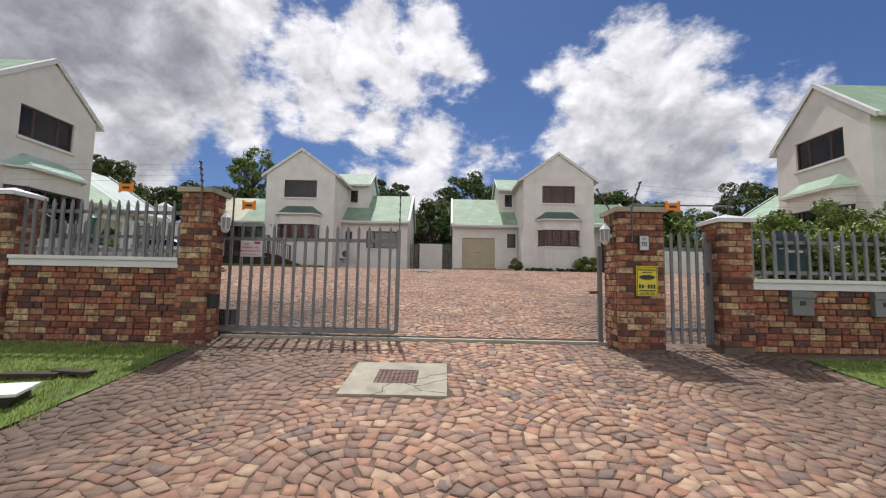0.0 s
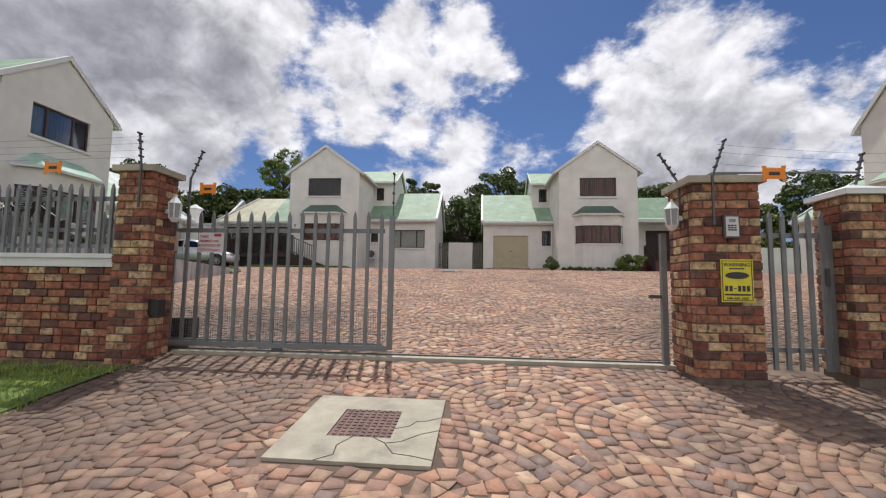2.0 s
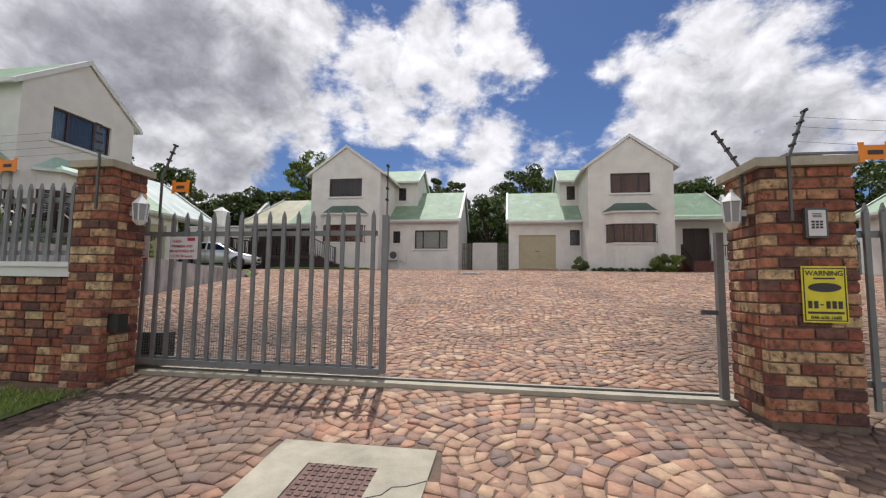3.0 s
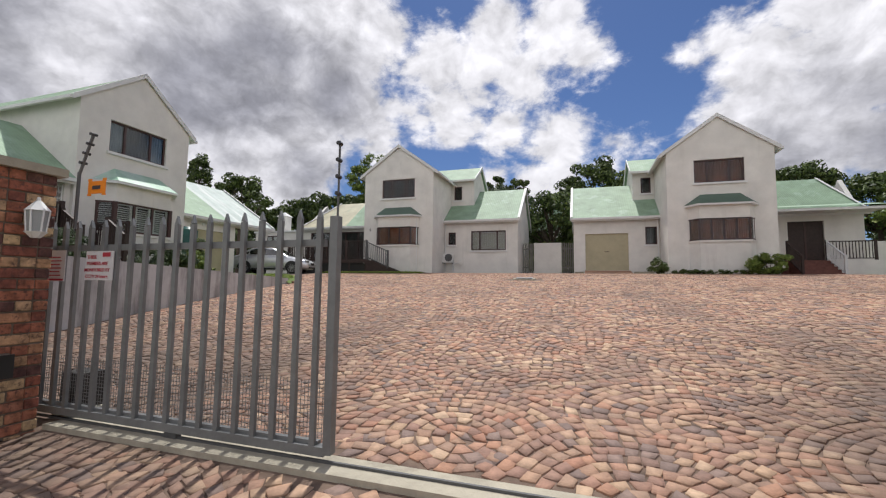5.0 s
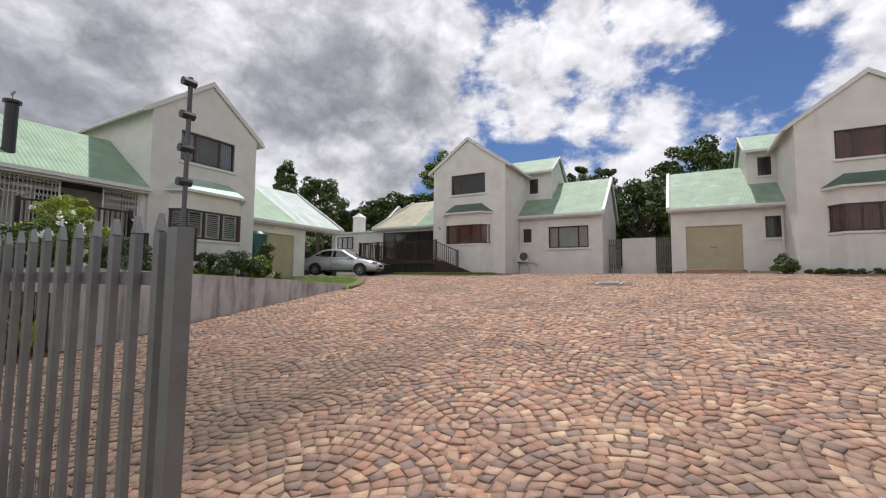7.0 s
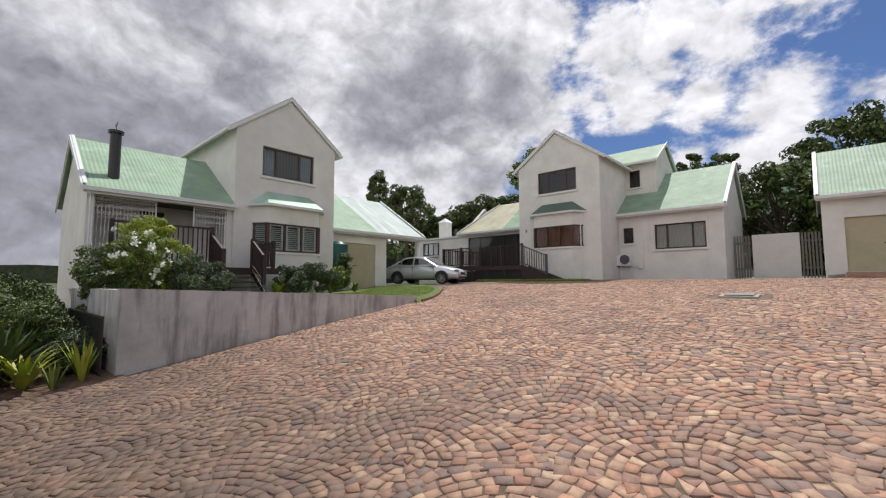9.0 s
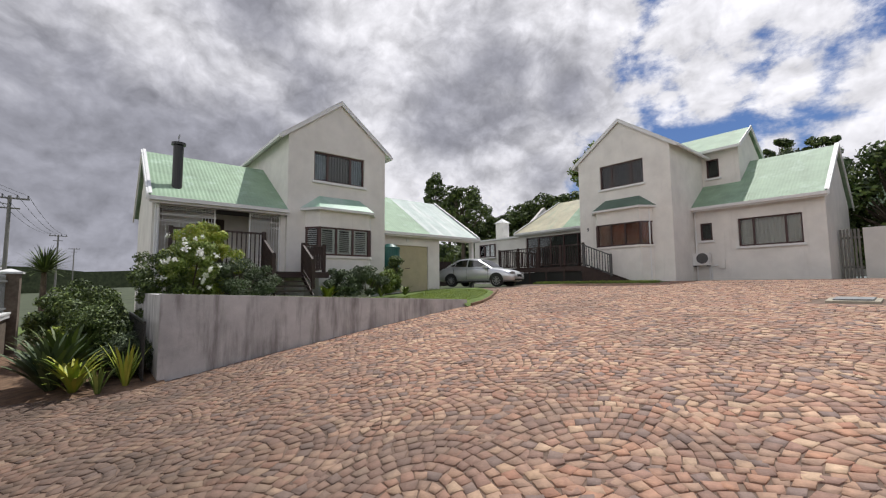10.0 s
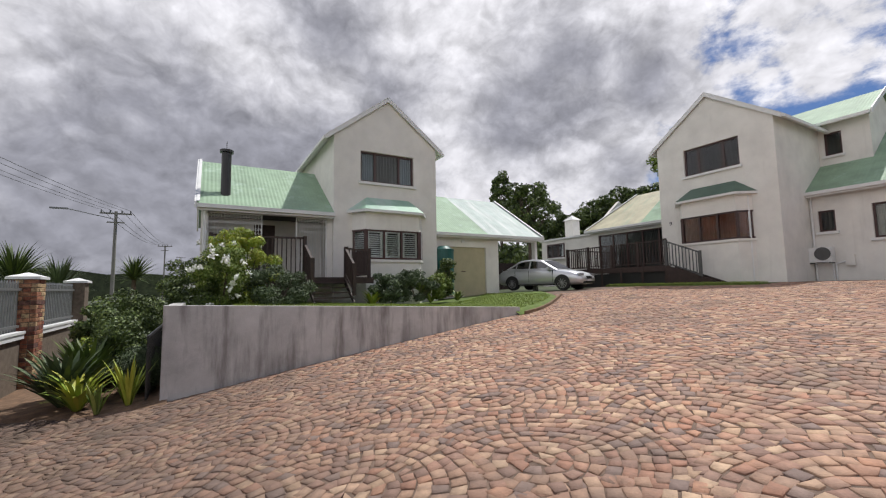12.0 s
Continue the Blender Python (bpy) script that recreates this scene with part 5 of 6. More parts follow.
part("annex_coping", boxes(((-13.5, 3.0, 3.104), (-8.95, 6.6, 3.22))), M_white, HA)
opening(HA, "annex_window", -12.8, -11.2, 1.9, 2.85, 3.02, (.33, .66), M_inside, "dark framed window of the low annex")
ch = part("chimney", boxes(((-12.95, 5.0, 3.0), (-12.2, 5.7, 4.7))), M_plaster, HA, "white plastered chimney with a pointed cap")
bm = bmesh.new()
c4 = [bm.verts.new(p) for p in ((-13.05, 4.9, 4.704), (-12.1, 4.9, 4.704), (-12.1, 5.8, 4.704), (-13.05, 5.8, 4.704))]
pk = bm.verts.new((-12.57, 5.35, 5.1))
for i in range(4):
    bm.faces.new((c4[i], c4[(i + 1) % 4], pk))
bm.faces.new(c4[::-1])
part("chimney_cap", bm, M_white, ch)

t = thing("timber_deck", pose(-9.72, 26.55, 2.65), "dark timber deck with railing in front of the glazed doors", "deck")
DA = .80
for i in range(26):
    y = 2.9 - .15 * (i + 1)
    part("deck_board", boxes(((-7.05, y, DA - .03), (-1.45 if y < -.72 else -2.3, y + .14, DA))), M_darkwood, t)
part("deck_beam", boxes(((-7.05, -1.08, DA - .26), (-1.45, -1.03, DA - .035))), M_darkwood, t)
# two added black sheets imitate the deep shade in the void under the deck
part("back_skirt", boxes(((-7.05, 2.2, -.2), (-2.3, 2.24, DA - .035))), M_black, t)
part("inner_skirt", boxes(((-7.05, -.85, -.2), (-1.5, -.80, DA - .27))), M_black, t)
for i in range(6):
    part("deck_post", boxes(((-7.02 + 1.09 * i, -1.10, -.1), (-6.92 + 1.09 * i, -1.085, DA - .04))), M_darkwood, t)
balustrade(t, [(-7.0, 2.7, DA), (-7.0, -1.05, DA), (-5.6, -1.05, DA), (-4.2, -1.05, DA), (-2.8, -1.05, DA), (-1.5, -1.05, DA)], 1.05, .14)
balustrade(t, [(-1.46, -1.07, DA - .02), (-.1, -1.07, .22)], 1.0, .15, M_steel_dark)
for i in range(4):
    part("step", boxes(((-1.44 + .42 * i, -1.05, DA - .16 * (i + 1) - .04), (-.98 + .42 * i, -.56, DA - .16 * (i + 1)))), M_darkwood, t)
for y in (-1.12, -.56):
    part("stringer", prism(bmesh.new(), [(-1.45, y, -.12), (.8, y, -.12), (.8, y, -.04), (-1.45, y, DA - .02)], (0, .04, 0)), M_darkwood, t)

# dark garden fence before the terrace return wall
t = thing("garden_fence", pose(-12.2, 7.9, .95), "low dark steel lattice fence behind the shrubs", "fence")
part("top_rail", boxes(((0, 0, 1.02), (3.85, .03, 1.06))), M_black, t)
part("foot_rail", boxes(((0, 0, .1), (3.85, .03, .13))), M_black, t)
for i in range(33):
    part("picket", boxes(((.12 * i, .005, .131), (.12 * i + .02, .025, 1.019))), M_black, t)

# air conditioner on house A
t = thing("air_conditioner", pose(-7.15, 28.62, 3.35), "white outdoor air conditioning unit on wall brackets", "air conditioner")
part("case", boxes(((-.36, -.15, 0), (.36, .15, .54))), M_white, t)
part("fan_grille", tube(bmesh.new(), (.1, -.18, .31), (.1, -.172, .31), .24, n=24), M_steel_dark, t)
part("bracket", boxes(((-.3, -.17, -.05), (-.26, .25, -.004)), ((.26, -.17, -.05), (.3, .25, -.004))), M_steel, t)
part("pipe", tube(bmesh.new(), (.3, .1, -.7), (.3, .1, -.05), .025), M_white, t)

# house B, right wing with porch and steps
BW = 3.7
lean_wing(HB, 1, 2.32, 7.4, 3.7, 6, 3.45, 5.4, 5.6, M_roof, [(4.1, 5.7, .85, 2.98)], hip=1.3)
part("porch_roof", boxes(((2.32, 2.15, 3.32), (7.6, 3.42, 3.44))), M_white, HB)
bm = sheet(bmesh.new(), (2.32, 2.05, 3.52), (7.7, 2.05, 3.52), (0, 1.35, .28), (0, 1.35, .28))
part("porch_sheet", bm, M_roof, HB)
part("front_door", boxes(((4.1, 3.8, .85), (4.87, 3.86, 2.98)), ((4.93, 3.8, .85), (5.7, 3.86, 2.98))), M_darkwood, HB, "dark timber double front door")
part("door_frame", boxes(((4.86, 3.78, .85), (4.94, 3.84, 2.98))), M_frame, HB)
t = thing("porch_steps", pose(7.35, 26.8, 2.6), "brown tiled front steps with dark railings", "steps")
for i in range(5):
    part("step", boxes(((3.7, 1.2 + .3 * i, -.2), (5.3, 1.2 + .3 * (i + 1) + .01 * i, .16 * (i + 1)))), M_step, t)
part("landing", boxes(((2.5, 2.72, -.2), (7.4, 3.69, .84))), M_step, t)
balustrade(t, [(3.66, 1.2, .0), (3.66, 2.7, .84)], .95, .13)
balustrade(t, [(5.34, 1.2, .0), (5.34, 2.7, .84)], .95, .13, M_white)
balustrade(t, [(5.34, 2.75, .84), (7.3, 2.75, .84)], .95, .13)
part("side_wall", boxes(((5.4, 2.5, -.2), (7.4, 2.71, .84))), M_plaster, t)

# walls and fences between the houses
tagged(part("wall_yard", boxes(((-2.05, 31.0, 2.3), (-.33, 31.2, 4.72))), M_plaster), kind="structure")
for x0, x1 in ((-2.75, -2.1), (-.28, .42)):
    t = thing("slatted_gate", pose(x0, 31.0, 2.6), "grey slatted side gate between the white walls", "gate", "side gates")
    for i in range(6):
        part("slat", boxes(((i * (x1 - x0) / 6, 0, .05), (i * (x1 - x0) / 6 + .07, .03, 2.1))), M_pole, t)
    part("rail", boxes(((0, .032, .5), (x1 - x0, .06, .58)), ((0, .032, 1.7), (x1 - x0, .06, 1.78))), M_pole, t)
tagged(part("wall_yard", boxes(((15.0, 31.0, 2.3), (21.5, 31.2, 4.5))), M_plaster), kind="structure")
t = thing("slatted_fence", pose(21.6, 31.0, 2.6), "pale slatted fence beside the white wall", "fence")
for i in range(18):
    part("slat", boxes(((i * .22, 0, 0), (i * .22 + .15, .03, 1.95))), M_steel, t)
tagged(part("pier_yard", boxes(((25.7, 30.9, 2.3), (26.4, 31.4, 5.2))), M_plaster), kind="structure")
bm = bmesh.new()
box(bm, (14.0, 28.6, 2.62), (27.0, 30.8, 2.70))
tagged(part("lawn_strip", bm, M_grass), kind="structure")

# garden of house D behind the right fence
bm = bmesh.new()
prev = None
for y in [5.7 + .5 * i for i in range(24)]:
    xl = float(np.interp(y, [5.7, 8, 17.5], [4.9, 6.6, 13.3]))
    r = (bm.verts.new((xl, y, gz(y) + .05)), bm.verts.new((30, y, gz(y) + .05)))
    if prev:
        bm.faces.new((prev[0], prev[1], r[1], r[0]))
    prev = r
tagged(part("garden_right", bm, M_grass), kind="structure")

# a neighbour's roof beyond
t = thing("neighbour_house", pose(-2.2, 52, 3.0), "distant white house with a green gabled roof", "house")
part("wall", boxes(((-5, 0, 0), (5, 8, 5.2))), M_plaster, t)
part("roof", prism(bmesh.new(), [(-5.4, -.4, 5.2), (5.4, -.4, 5.2), (0, -.4, 8.0)], (0, 8.8, 0)), M_roof, t)


# ---------- car ----------
def car(m):
    t = thing("car", m, "silver four-door saloon car parked before the carport", "car")
    Lc, Wd = 4.25, 1.68
    # side profile stations: x, sill z, belt z, half width at belt
    st = [(-2.12, .42, .60, .60), (-2.08, .30, .80, .72), (-1.85, .24, .92, .80), (-1.2, .22, .96, .83), (-.3, .22, .94, .84), (.6, .22, .91, .84), (1.0, .22, .88, .84), (1.6, .23, .80, .82), (1.95, .26, .70, .76), (2.10, .30, .58, .66), (2.14, .40, .50, .55)]
    bm = bmesh.new()
    rings = []
    for x, z0, z1, w in st:
        zm = z0 + (z1 - z0) * .55
        prof = [(0, z0), (w * .85, z0), (w * .98, z0 + .08), (w * 1.01, zm), (w * .97, z1 - .05), (w * .86, z1), (w * .5, z1 + .02), (0, z1 + .025)]
        prof = prof + [(-a, b) for a, b in prof[-2:0:-1]]
        rings.append([bm.verts.new((x, a, b)) for a, b in prof])
    for r, s in zip(rings, rings[1:]):
        n = len(r)
        for i in range(n):
            bm.faces.new((r[i], r[(i + 1) % n], s[(i + 1) % n], s[i]))
    bm.faces.new(rings[0])
    bm.faces.new(rings[-1][::-1])
    bmesh.ops.recalc_face_normals(bm, faces=bm.faces[:])
    body = part("body", bm, M_carpaint, t, smooth=True)
    # cabin shell with the panes set on it
    gl = [(-1.62, .97), (-1.05, 1.31), (-.75, 1.375), (-.35, 1.40), (.05, 1.375), (.22, 1.34), (1.02, .90)]

    def belt(x):
        return float(np.interp(x, [-2, -.3, 1.02], [.96, .93, .885]))

    def side_y(x, z):
        return .79 - .22 * (z - belt(x)) / .45

    bm = bmesh.new()
    prev = None
    for x, z in gl:
        r = [bm.verts.new(p) for p in ((x, -.79, belt(x)), (x, -side_y(x, z - .03), z - .03), (x, -side_y(x, z) + .08, z + .012), (x, side_y(x, z) - .08, z + .012), (x, side_y(x, z - .03), z - .03), (x, .79, belt(x)))]
        if prev:
            for i in range(5):
                bm.faces.new((prev[i], prev[i + 1], r[i + 1], r[i]))
        prev = r
    part("cabin", bm, M_carpaint, t)
    for s in (-1, 1):
        for nm, pts in (("front_door_window", [(.80, .965), (.20, 1.275), (-.30, 1.325), (-.30, .975)]), ("rear_door_window", [(-.38, .98), (-.38, 1.325), (-.78, 1.295), (-1.02, 1.20), (-1.02, .995)]), ("quarter_window", [(-1.07, 1.0), (-1.07, 1.17), (-1.32, 1.03)])):
            bm = bmesh.new()
            prism(bm, [(x, s * (side_y(x, z) + .004), z) for x, z in pts], (0, s * .004, 0))
            part(nm, bm, M_carglass, t, "dark tinted car glass")
        for x in (.86, -.34, -1.08):
            part("door_seam", boxes(((x - .004, min(s * .78, s * .852), .36), (x + .004, max(s * .78, s * .852), .88))), M_black, body)
        part("body_sill", boxes(((-.85, min(s * .78, s * .855), .20), (.92, max(s * .78, s * .855), .27))), M_black, body)
    part("windscreen", prism(bmesh.new(), [(.955, -.68, .957), (.955, .68, .957), (.30, .52, 1.322), (.30, -.52, 1.322)], (.012, 0, .02)), M_carglass, t, "dark tinted car glass")
    part("rear_window", prism(bmesh.new(), [(-1.56, -.62, 1.025), (-1.56, .62, 1.025), (-1.1, .5, 1.30), (-1.1, -.5, 1.30)], (-.012, 0, .02)), M_carglass, t, "dark tinted car glass")
    for s in (-1, 1):
        part("mirror", boxes(((.62, s * .84 - .09, .90), (.78, s * .84 + .09, 1.02))), M_carpaint, t)
        part("headlight", boxes(((1.93, s * .55 - .17, .60), (2.09, s * .55 + .15, .70))), M_lampglass, t)
        part("door_handle", boxes(((-.15, s * .835 - .01, .80), (.02, s * .835 + .01, .825)), ((-1.1, s * .835 - .01, .81), (-.93, s * .835 + .01, .835))), M_carpaint, t)
        for x in (-1.25, 1.3):
            w_ = part("tyre", tube(bmesh.new(), (x, s * .62, .30), (x, s * .835, .30), .31, n=28), M_tyre, t)
            bm = bmesh.new()
            tube(bm, (x, s * .836, .30), (x, s * .842, .30), .06, n=12)
            for k in range(10):
                a = k * math.pi / 5
                bar(bm, (x, s * .84, .30), (x + .2 * math.cos(a), s * .84, .30 + .2 * math.sin(a)), .028)
            for k in range(20):
                a, a2 = k * math.pi / 10, (k + 1) * math.pi / 10
                bar(bm, (x + .205 * math.cos(a), s * .84, .30 + .205 * math.sin(a)), (x + .205 * math.cos(a2), s * .84, .30 + .205 * math.sin(a2)), .022)
            part("rim", bm, M_alloy, w_)
            bm = bmesh.new()
            n = 24
            vs = [bm.verts.new((x + .37 * math.cos(math.pi * i / n), s * .853, .30 + .37 * math.sin(math.pi * i / n))) for i in range(n + 1)]
            bm.faces.new(vs)
            part("wheel_arch", bm, M_black, body)
    part("grille", boxes(((2.10, -.24, .46), (2.155, -.02, .58)), ((2.10, .02, .46), (2.155, .24, .58)), ((2.08, -.5, .28), (2.15, .5, .36))), M_black, t)
    part("number_plate", boxes(((2.156, -.2, .38), (2.165, .2, .45))), M_signwhite, t)
    return t


CX, CY = -15.25, 22.45
car(pose(CX, CY, gz(22.2) + .02, 0, 0, math.degrees(math.atan2(.75, 2.4))))

# power poles and lines
for x, y, zt in ((-45, 2.0, 9.6), (-92, 2.4, 11.2), (-140, 3, 12.5)):
    t = thing("power_pole", pose(x, y, -2), "weathered timber power pole with cross arms", "power pole", "power poles")
    part("pole", tube(bmesh.new(), (0, 0, 0), (0, 0, zt + 2), .17, .11, n=10), M_pole, t)
    part("cross_arm", boxes(((-.06, -1.1, zt + 1.75), (.06, 1.1, zt + 1.87)), ((-.06, -.6, zt + 1.0), (.06, .6, zt + 1.1))), M_pole, t)
    for y_ in (-1, -.4, .4, 1):
        part("insulator", tube(bmesh.new(), (0, y_, zt + 1.871), (0, y_, zt + 2.1), .05), M_steel_dark, t)
t = thing("street_lamp_arm", pose(-45, 2.0, 9.5), "street lamp on a long arm fixed to the power pole", "street lamp")
part("arm", bar(bmesh.new(), (0, 0, -.6), (.3, -3.1, .05), .06), M_steel, t)
part("lamp_head", boxes(((.2, -4.2, 0), (.4, -3.05, .12))), M_steel, t)
t = thing("power_lines", pose(0, 0, 0), "sagging power lines strung between the poles", "wire")
bm = bmesh.new()
for dy in (-1, -.4, .4, 1):
    prev = None
    for i in range(25):
        f = i / 24
        p = Vector((-45, 2 + dy, 9.7)).lerp(Vector((0, -6 + dy, 10.5)), f) - Vector((0, 0, 3.2 * f * (1 - f)))
        if prev:
            bar(bm, prev, p, .02)
        prev = p
    prev = None
    for i in range(9):
        f = i / 8
        p = Vector((-45, 2 + dy, 9.7)).lerp(Vector((-92, 2.4 + dy, 11.3)), f) - Vector((0, 0, 3.2 * f * (1 - f)))
        if prev:
            bar(bm, prev, p, .025)
        prev = p
part("line", bm, M_steel_dark, t)

# planks and a pale slab lying on the verge
for dx, dy, rot, w in ((-4.35, 3.72, 8, .55), (-3.98, 3.82, -6, .42)):
    t = thing("plank", pose(dx, dy, gz(dy) + .03, 0, 0, rot), "short dark weathered plank lying on the grass", "plank", "planks on the verge")
    part("board", boxes(((-w / 2, -.06, 0), (w / 2, .06, .035))), M_darkwood, t)
t = thing("pale_slab", pose(-4.05, 3.02, gz(3.02) + .06, 3, 0, 20), "pale flat slab lying on a dark box in the grass", "slab")
part("slab", boxes(((-.3, -.2, .06), (.3, .2, .085))), M_white, t)
part("base", boxes(((-.24, -.16, -.04), (.24, .16, .056))), M_black, t)

# house number on the front of house A
text("9", .26, pose(-1.84, -.004, 2.63, 90), M_ink, HA, .002)

# grass strip below house A, ramp to the garage of house B
tagged(part("lawn_strip", boxes(((-13.8, 24.85, 2.4), (-7.6, 26.3, 2.645))), M_grass), kind="structure")
bm = prism(bmesh.new(), [(1.05, 27.9, 2.5), (1.05, 29.14, 2.5), (1.05, 29.14, 2.89), (1.05, 27.9, 2.67)], (2.45, 0, 0))
tagged(part("ramp", bm, M_cobble_one), kind="structure")
bm = bar(bmesh.new(), (3.62, 28.3, 2.74), (4.35, 27.0, 2.70), .10, .12)
bar(bm, (.95, 28.3, 2.74), (.55, 27.6, 2.70), .10, .12)
tagged(part("kerb_ramp", bm, M_concrete), kind="structure")
# service pipes on the side of house A
part("wall_pipe", tube(bmesh.new(), (2.9, 2.3, 0.0), (2.9, 2.3, .62), .03), M_white, HA)
part("wall_pipe", tube(bmesh.new(), (2.9, 2.3, .62), (3.3, 2.3, .75), .025), M_white, HA)
part("meter_box", boxes(((3.2, 2.24, .55), (3.45, 2.34, .95))), M_plaster, HA)


# ---------- plants ----------
def leaf_mesh(name, pts, nrm, size, rng, ratio=.5, jit=.6, up=0.0):
    """One small folded leaf at every point."""
    n = len(pts)
    d = rng.normal(size=(n, 3)) * jit + nrm
    d[:, 2] += up
    d /= np.linalg.norm(d, axis=1)[:, None] + 1e-9
    t = np.cross(d, rng.normal(size=(n, 3)))
    t /= np.linalg.norm(t, axis=1)[:, None] + 1e-9
    b = np.cross(d, t)
    s = (size * rng.uniform(.6, 1.3, n))[:, None]
    v = np.stack([pts - t * s * .5, pts + b * s * ratio * .5 + d * s * .12, pts + t * s * .5, pts - b * s * ratio * .5 + d * s * .12], 1).reshape(-1, 3)
    f = np.arange(4 * n).reshape(-1, 4)
    me = bpy.data.meshes.new(name)
    me.vertices.add(4 * n)
    me.vertices.foreach_set("co", v.ravel())
    me.loops.add(4 * n)
    me.loops.foreach_set("vertex_index", f.ravel())
    me.polygons.add(n)
    me.polygons.foreach_set("loop_start", np.arange(0, 4 * n, 4))
    me.polygons.foreach_set("loop_total", np.full(n, 4))
    me.update()
    return me


def clumps(rng, centre, radii, n, r, per):
    """Points on the skins of n clumps spread through an ellipsoid."""
    c = rng.normal(size=(n, 3))
    c /= np.linalg.norm(c, axis=1)[:, None]
    c *= rng.uniform(.35, 1.0, n)[:, None] ** .5
    c = c * np.array(radii) + np.array(centre)
    o = rng.normal(size=(n, per, 3))
    o /= np.linalg.norm(o, axis=2)[:, :, None]
    k = r * rng.uniform(.55, 1.2, (n, 1, 1))
    o2 = o * k * rng.uniform(.6, 1.05, (n, per, 1))
    o2[:, :, 2] *= .7
    return (c[:, None] + o2).reshape(-1, 3), o.reshape(-1, 3), c


def tree(name, x, y, z0, h, radii, material, label, seed, n=40, r=.9, per=160, leaf=.28, trunk=.22, crown_at=None, lean=0.0, group=""):
    rng = np.random.default_rng(seed)
    t = thing(name, pose(x, y, z0), label, "tree", group)
    cz = h - radii[2] if crown_at is None else crown_at
    pts, nr, c = clumps(rng, (lean, 0, cz), radii, int(n * 1.7), r * .74, int(per * .75))
    bm = bmesh.new()
    fork = max(.5, cz - radii[2] * .9)
    tube(bm, (0, 0, 0), (lean * .5, 0, fork), trunk, trunk * .75, 9)
    tube(bm, (lean * .5, 0, fork), (lean, 0, cz), trunk * .75, trunk * .35, 8)
    part("trunk", bm, M_bark, t)
    bm = bmesh.new()
    for p in c[:: max(1, n // 14)]:
        tube(bm, (lean * .5, 0, fork + (p[2] - fork) * .2), tuple(p), trunk * .35, trunk * .08, 5)
    tagged(part("limb_work", bm, M_bark, t), kind="stuff")
    tagged(part("crown", leaf_mesh("crown", pts, nr, leaf * .85, rng, .6), material, t), kind="stuff")
    return t


G0 = 2.8
tree("tree", -41.2, 40, G0, 14.3, (1.15, 1.15, 3.9), M_leaf, "tall dark evergreen tree behind the garage", 11, 34, .8, 170, .34)
tree("tree", -38.2, 40, G0, 10.4, (.9, 1.2, 1.6), M_leaf, "small dark tree beside the tall evergreen", 12, 14, .8, 160, .34)
for i, (x, h, w) in enumerate(((-38, 9.0, 4.5), (-33.5, 9.9, 5), (-28.5, 10.0, 4.5), (-43, 8.6, 5), (-24, 9.5, 3))):
    tree("tree", x, 48 + (i % 2) * 2, G0, h, (w, 3, 1.9), M_leaf, "spreading flat-topped green tree in the far row", 20 + i, 46, 1.1, 170, .42, group="far tree row")
tree("tree", -21.5, 45, G0, 13.6, (2.6, 2.4, 2.6), M_leaf_light, "light green feathery tree with open layered crown", 31, 34, .8, 150, .3)
for i, (x, h) in enumerate(((-10.2, 14.0), (-7.0, 13.9))):
    tree("tree", x, 60, G0, h, (1.2, 1.2, 1.5), M_leaf, "dark slender far pine with a tufted top", 40 + i, 12, .75, 150, .4, trunk=.2, group="far pines")
tree("tree", -8.6, 58, G0, 11.8, (4.2, 2, 1.8), M_leaf_grey, "grey green far tree", 43, 24, 1.0, 150, .42)
tree("tree", 2.4, 44, G0, 10.6, (3.4, 3, 2.8), M_leaf, "broad dark leafy tree between the houses", 51, 44, 1.1, 200, .36)
tree("tree", 5.5, 45, G0, 9.9, (2.6, 2.5, 2.4), M_leaf_light, "broad leafy tree between the houses", 52, 30, 1.0, 180, .34)
tree("tree", -1.3, 37, G0, 6.6, (2.6, 2, 2.6), M_leaf, "dense dark bush tree behind the yard wall", 53, 36, .9, 180, .3)
tree("tree", 1.5, 37, G0, 6.1, (2.4, 2, 2.2), M_leaf, "dense dark bush tree behind the yard wall", 54, 30, .9, 180, .3)
tree("tree", 9.8, 45, G0, 11.2, (1.6, 2, 2), M_leaf, "dark leafy tree rising behind the roof", 55, 16, 1.0, 180, .34)
tree("tree", 17.0, 43, G0, 9.0, (2.6, 2.5, 2.2), M_leaf, "dark leafy tree behind the porch wing", 56, 30, 1.0, 180, .34)
tree("tree", 21.0, 41, G0, 7.6, (3.0, 2.5, 2.4), M_leaf, "dark leafy tree at the end of the yard", 57, 34, 1.0, 180, .34)
tree("tree", 26.5, 36.5, G0, 8.3, (3.4, 2.5, 2.6), M_leaf, "dark leafy tree beside the hedged house", 58, 40, 1.0, 200, .34)
tree("tree", 22.0, 37.5, G0, 5.9, (3.0, 2, 2.2), M_leaf_light, "leafy green tree behind the white wall", 59, 34, .9, 180, .3)
tree("tree", 32.0, 35, G0, 8.6, (3.2, 2.5, 2.8), M_leaf, "dark leafy tree beside the hedged house", 60, 34, 1.0, 180, .34)
tree("tree", -27.0, 32, 2.4, 9.6, (2.0, 2.0, 3.2), M_leaf, "dark tree behind the terrace house", 61, 26, .9, 180, .32)


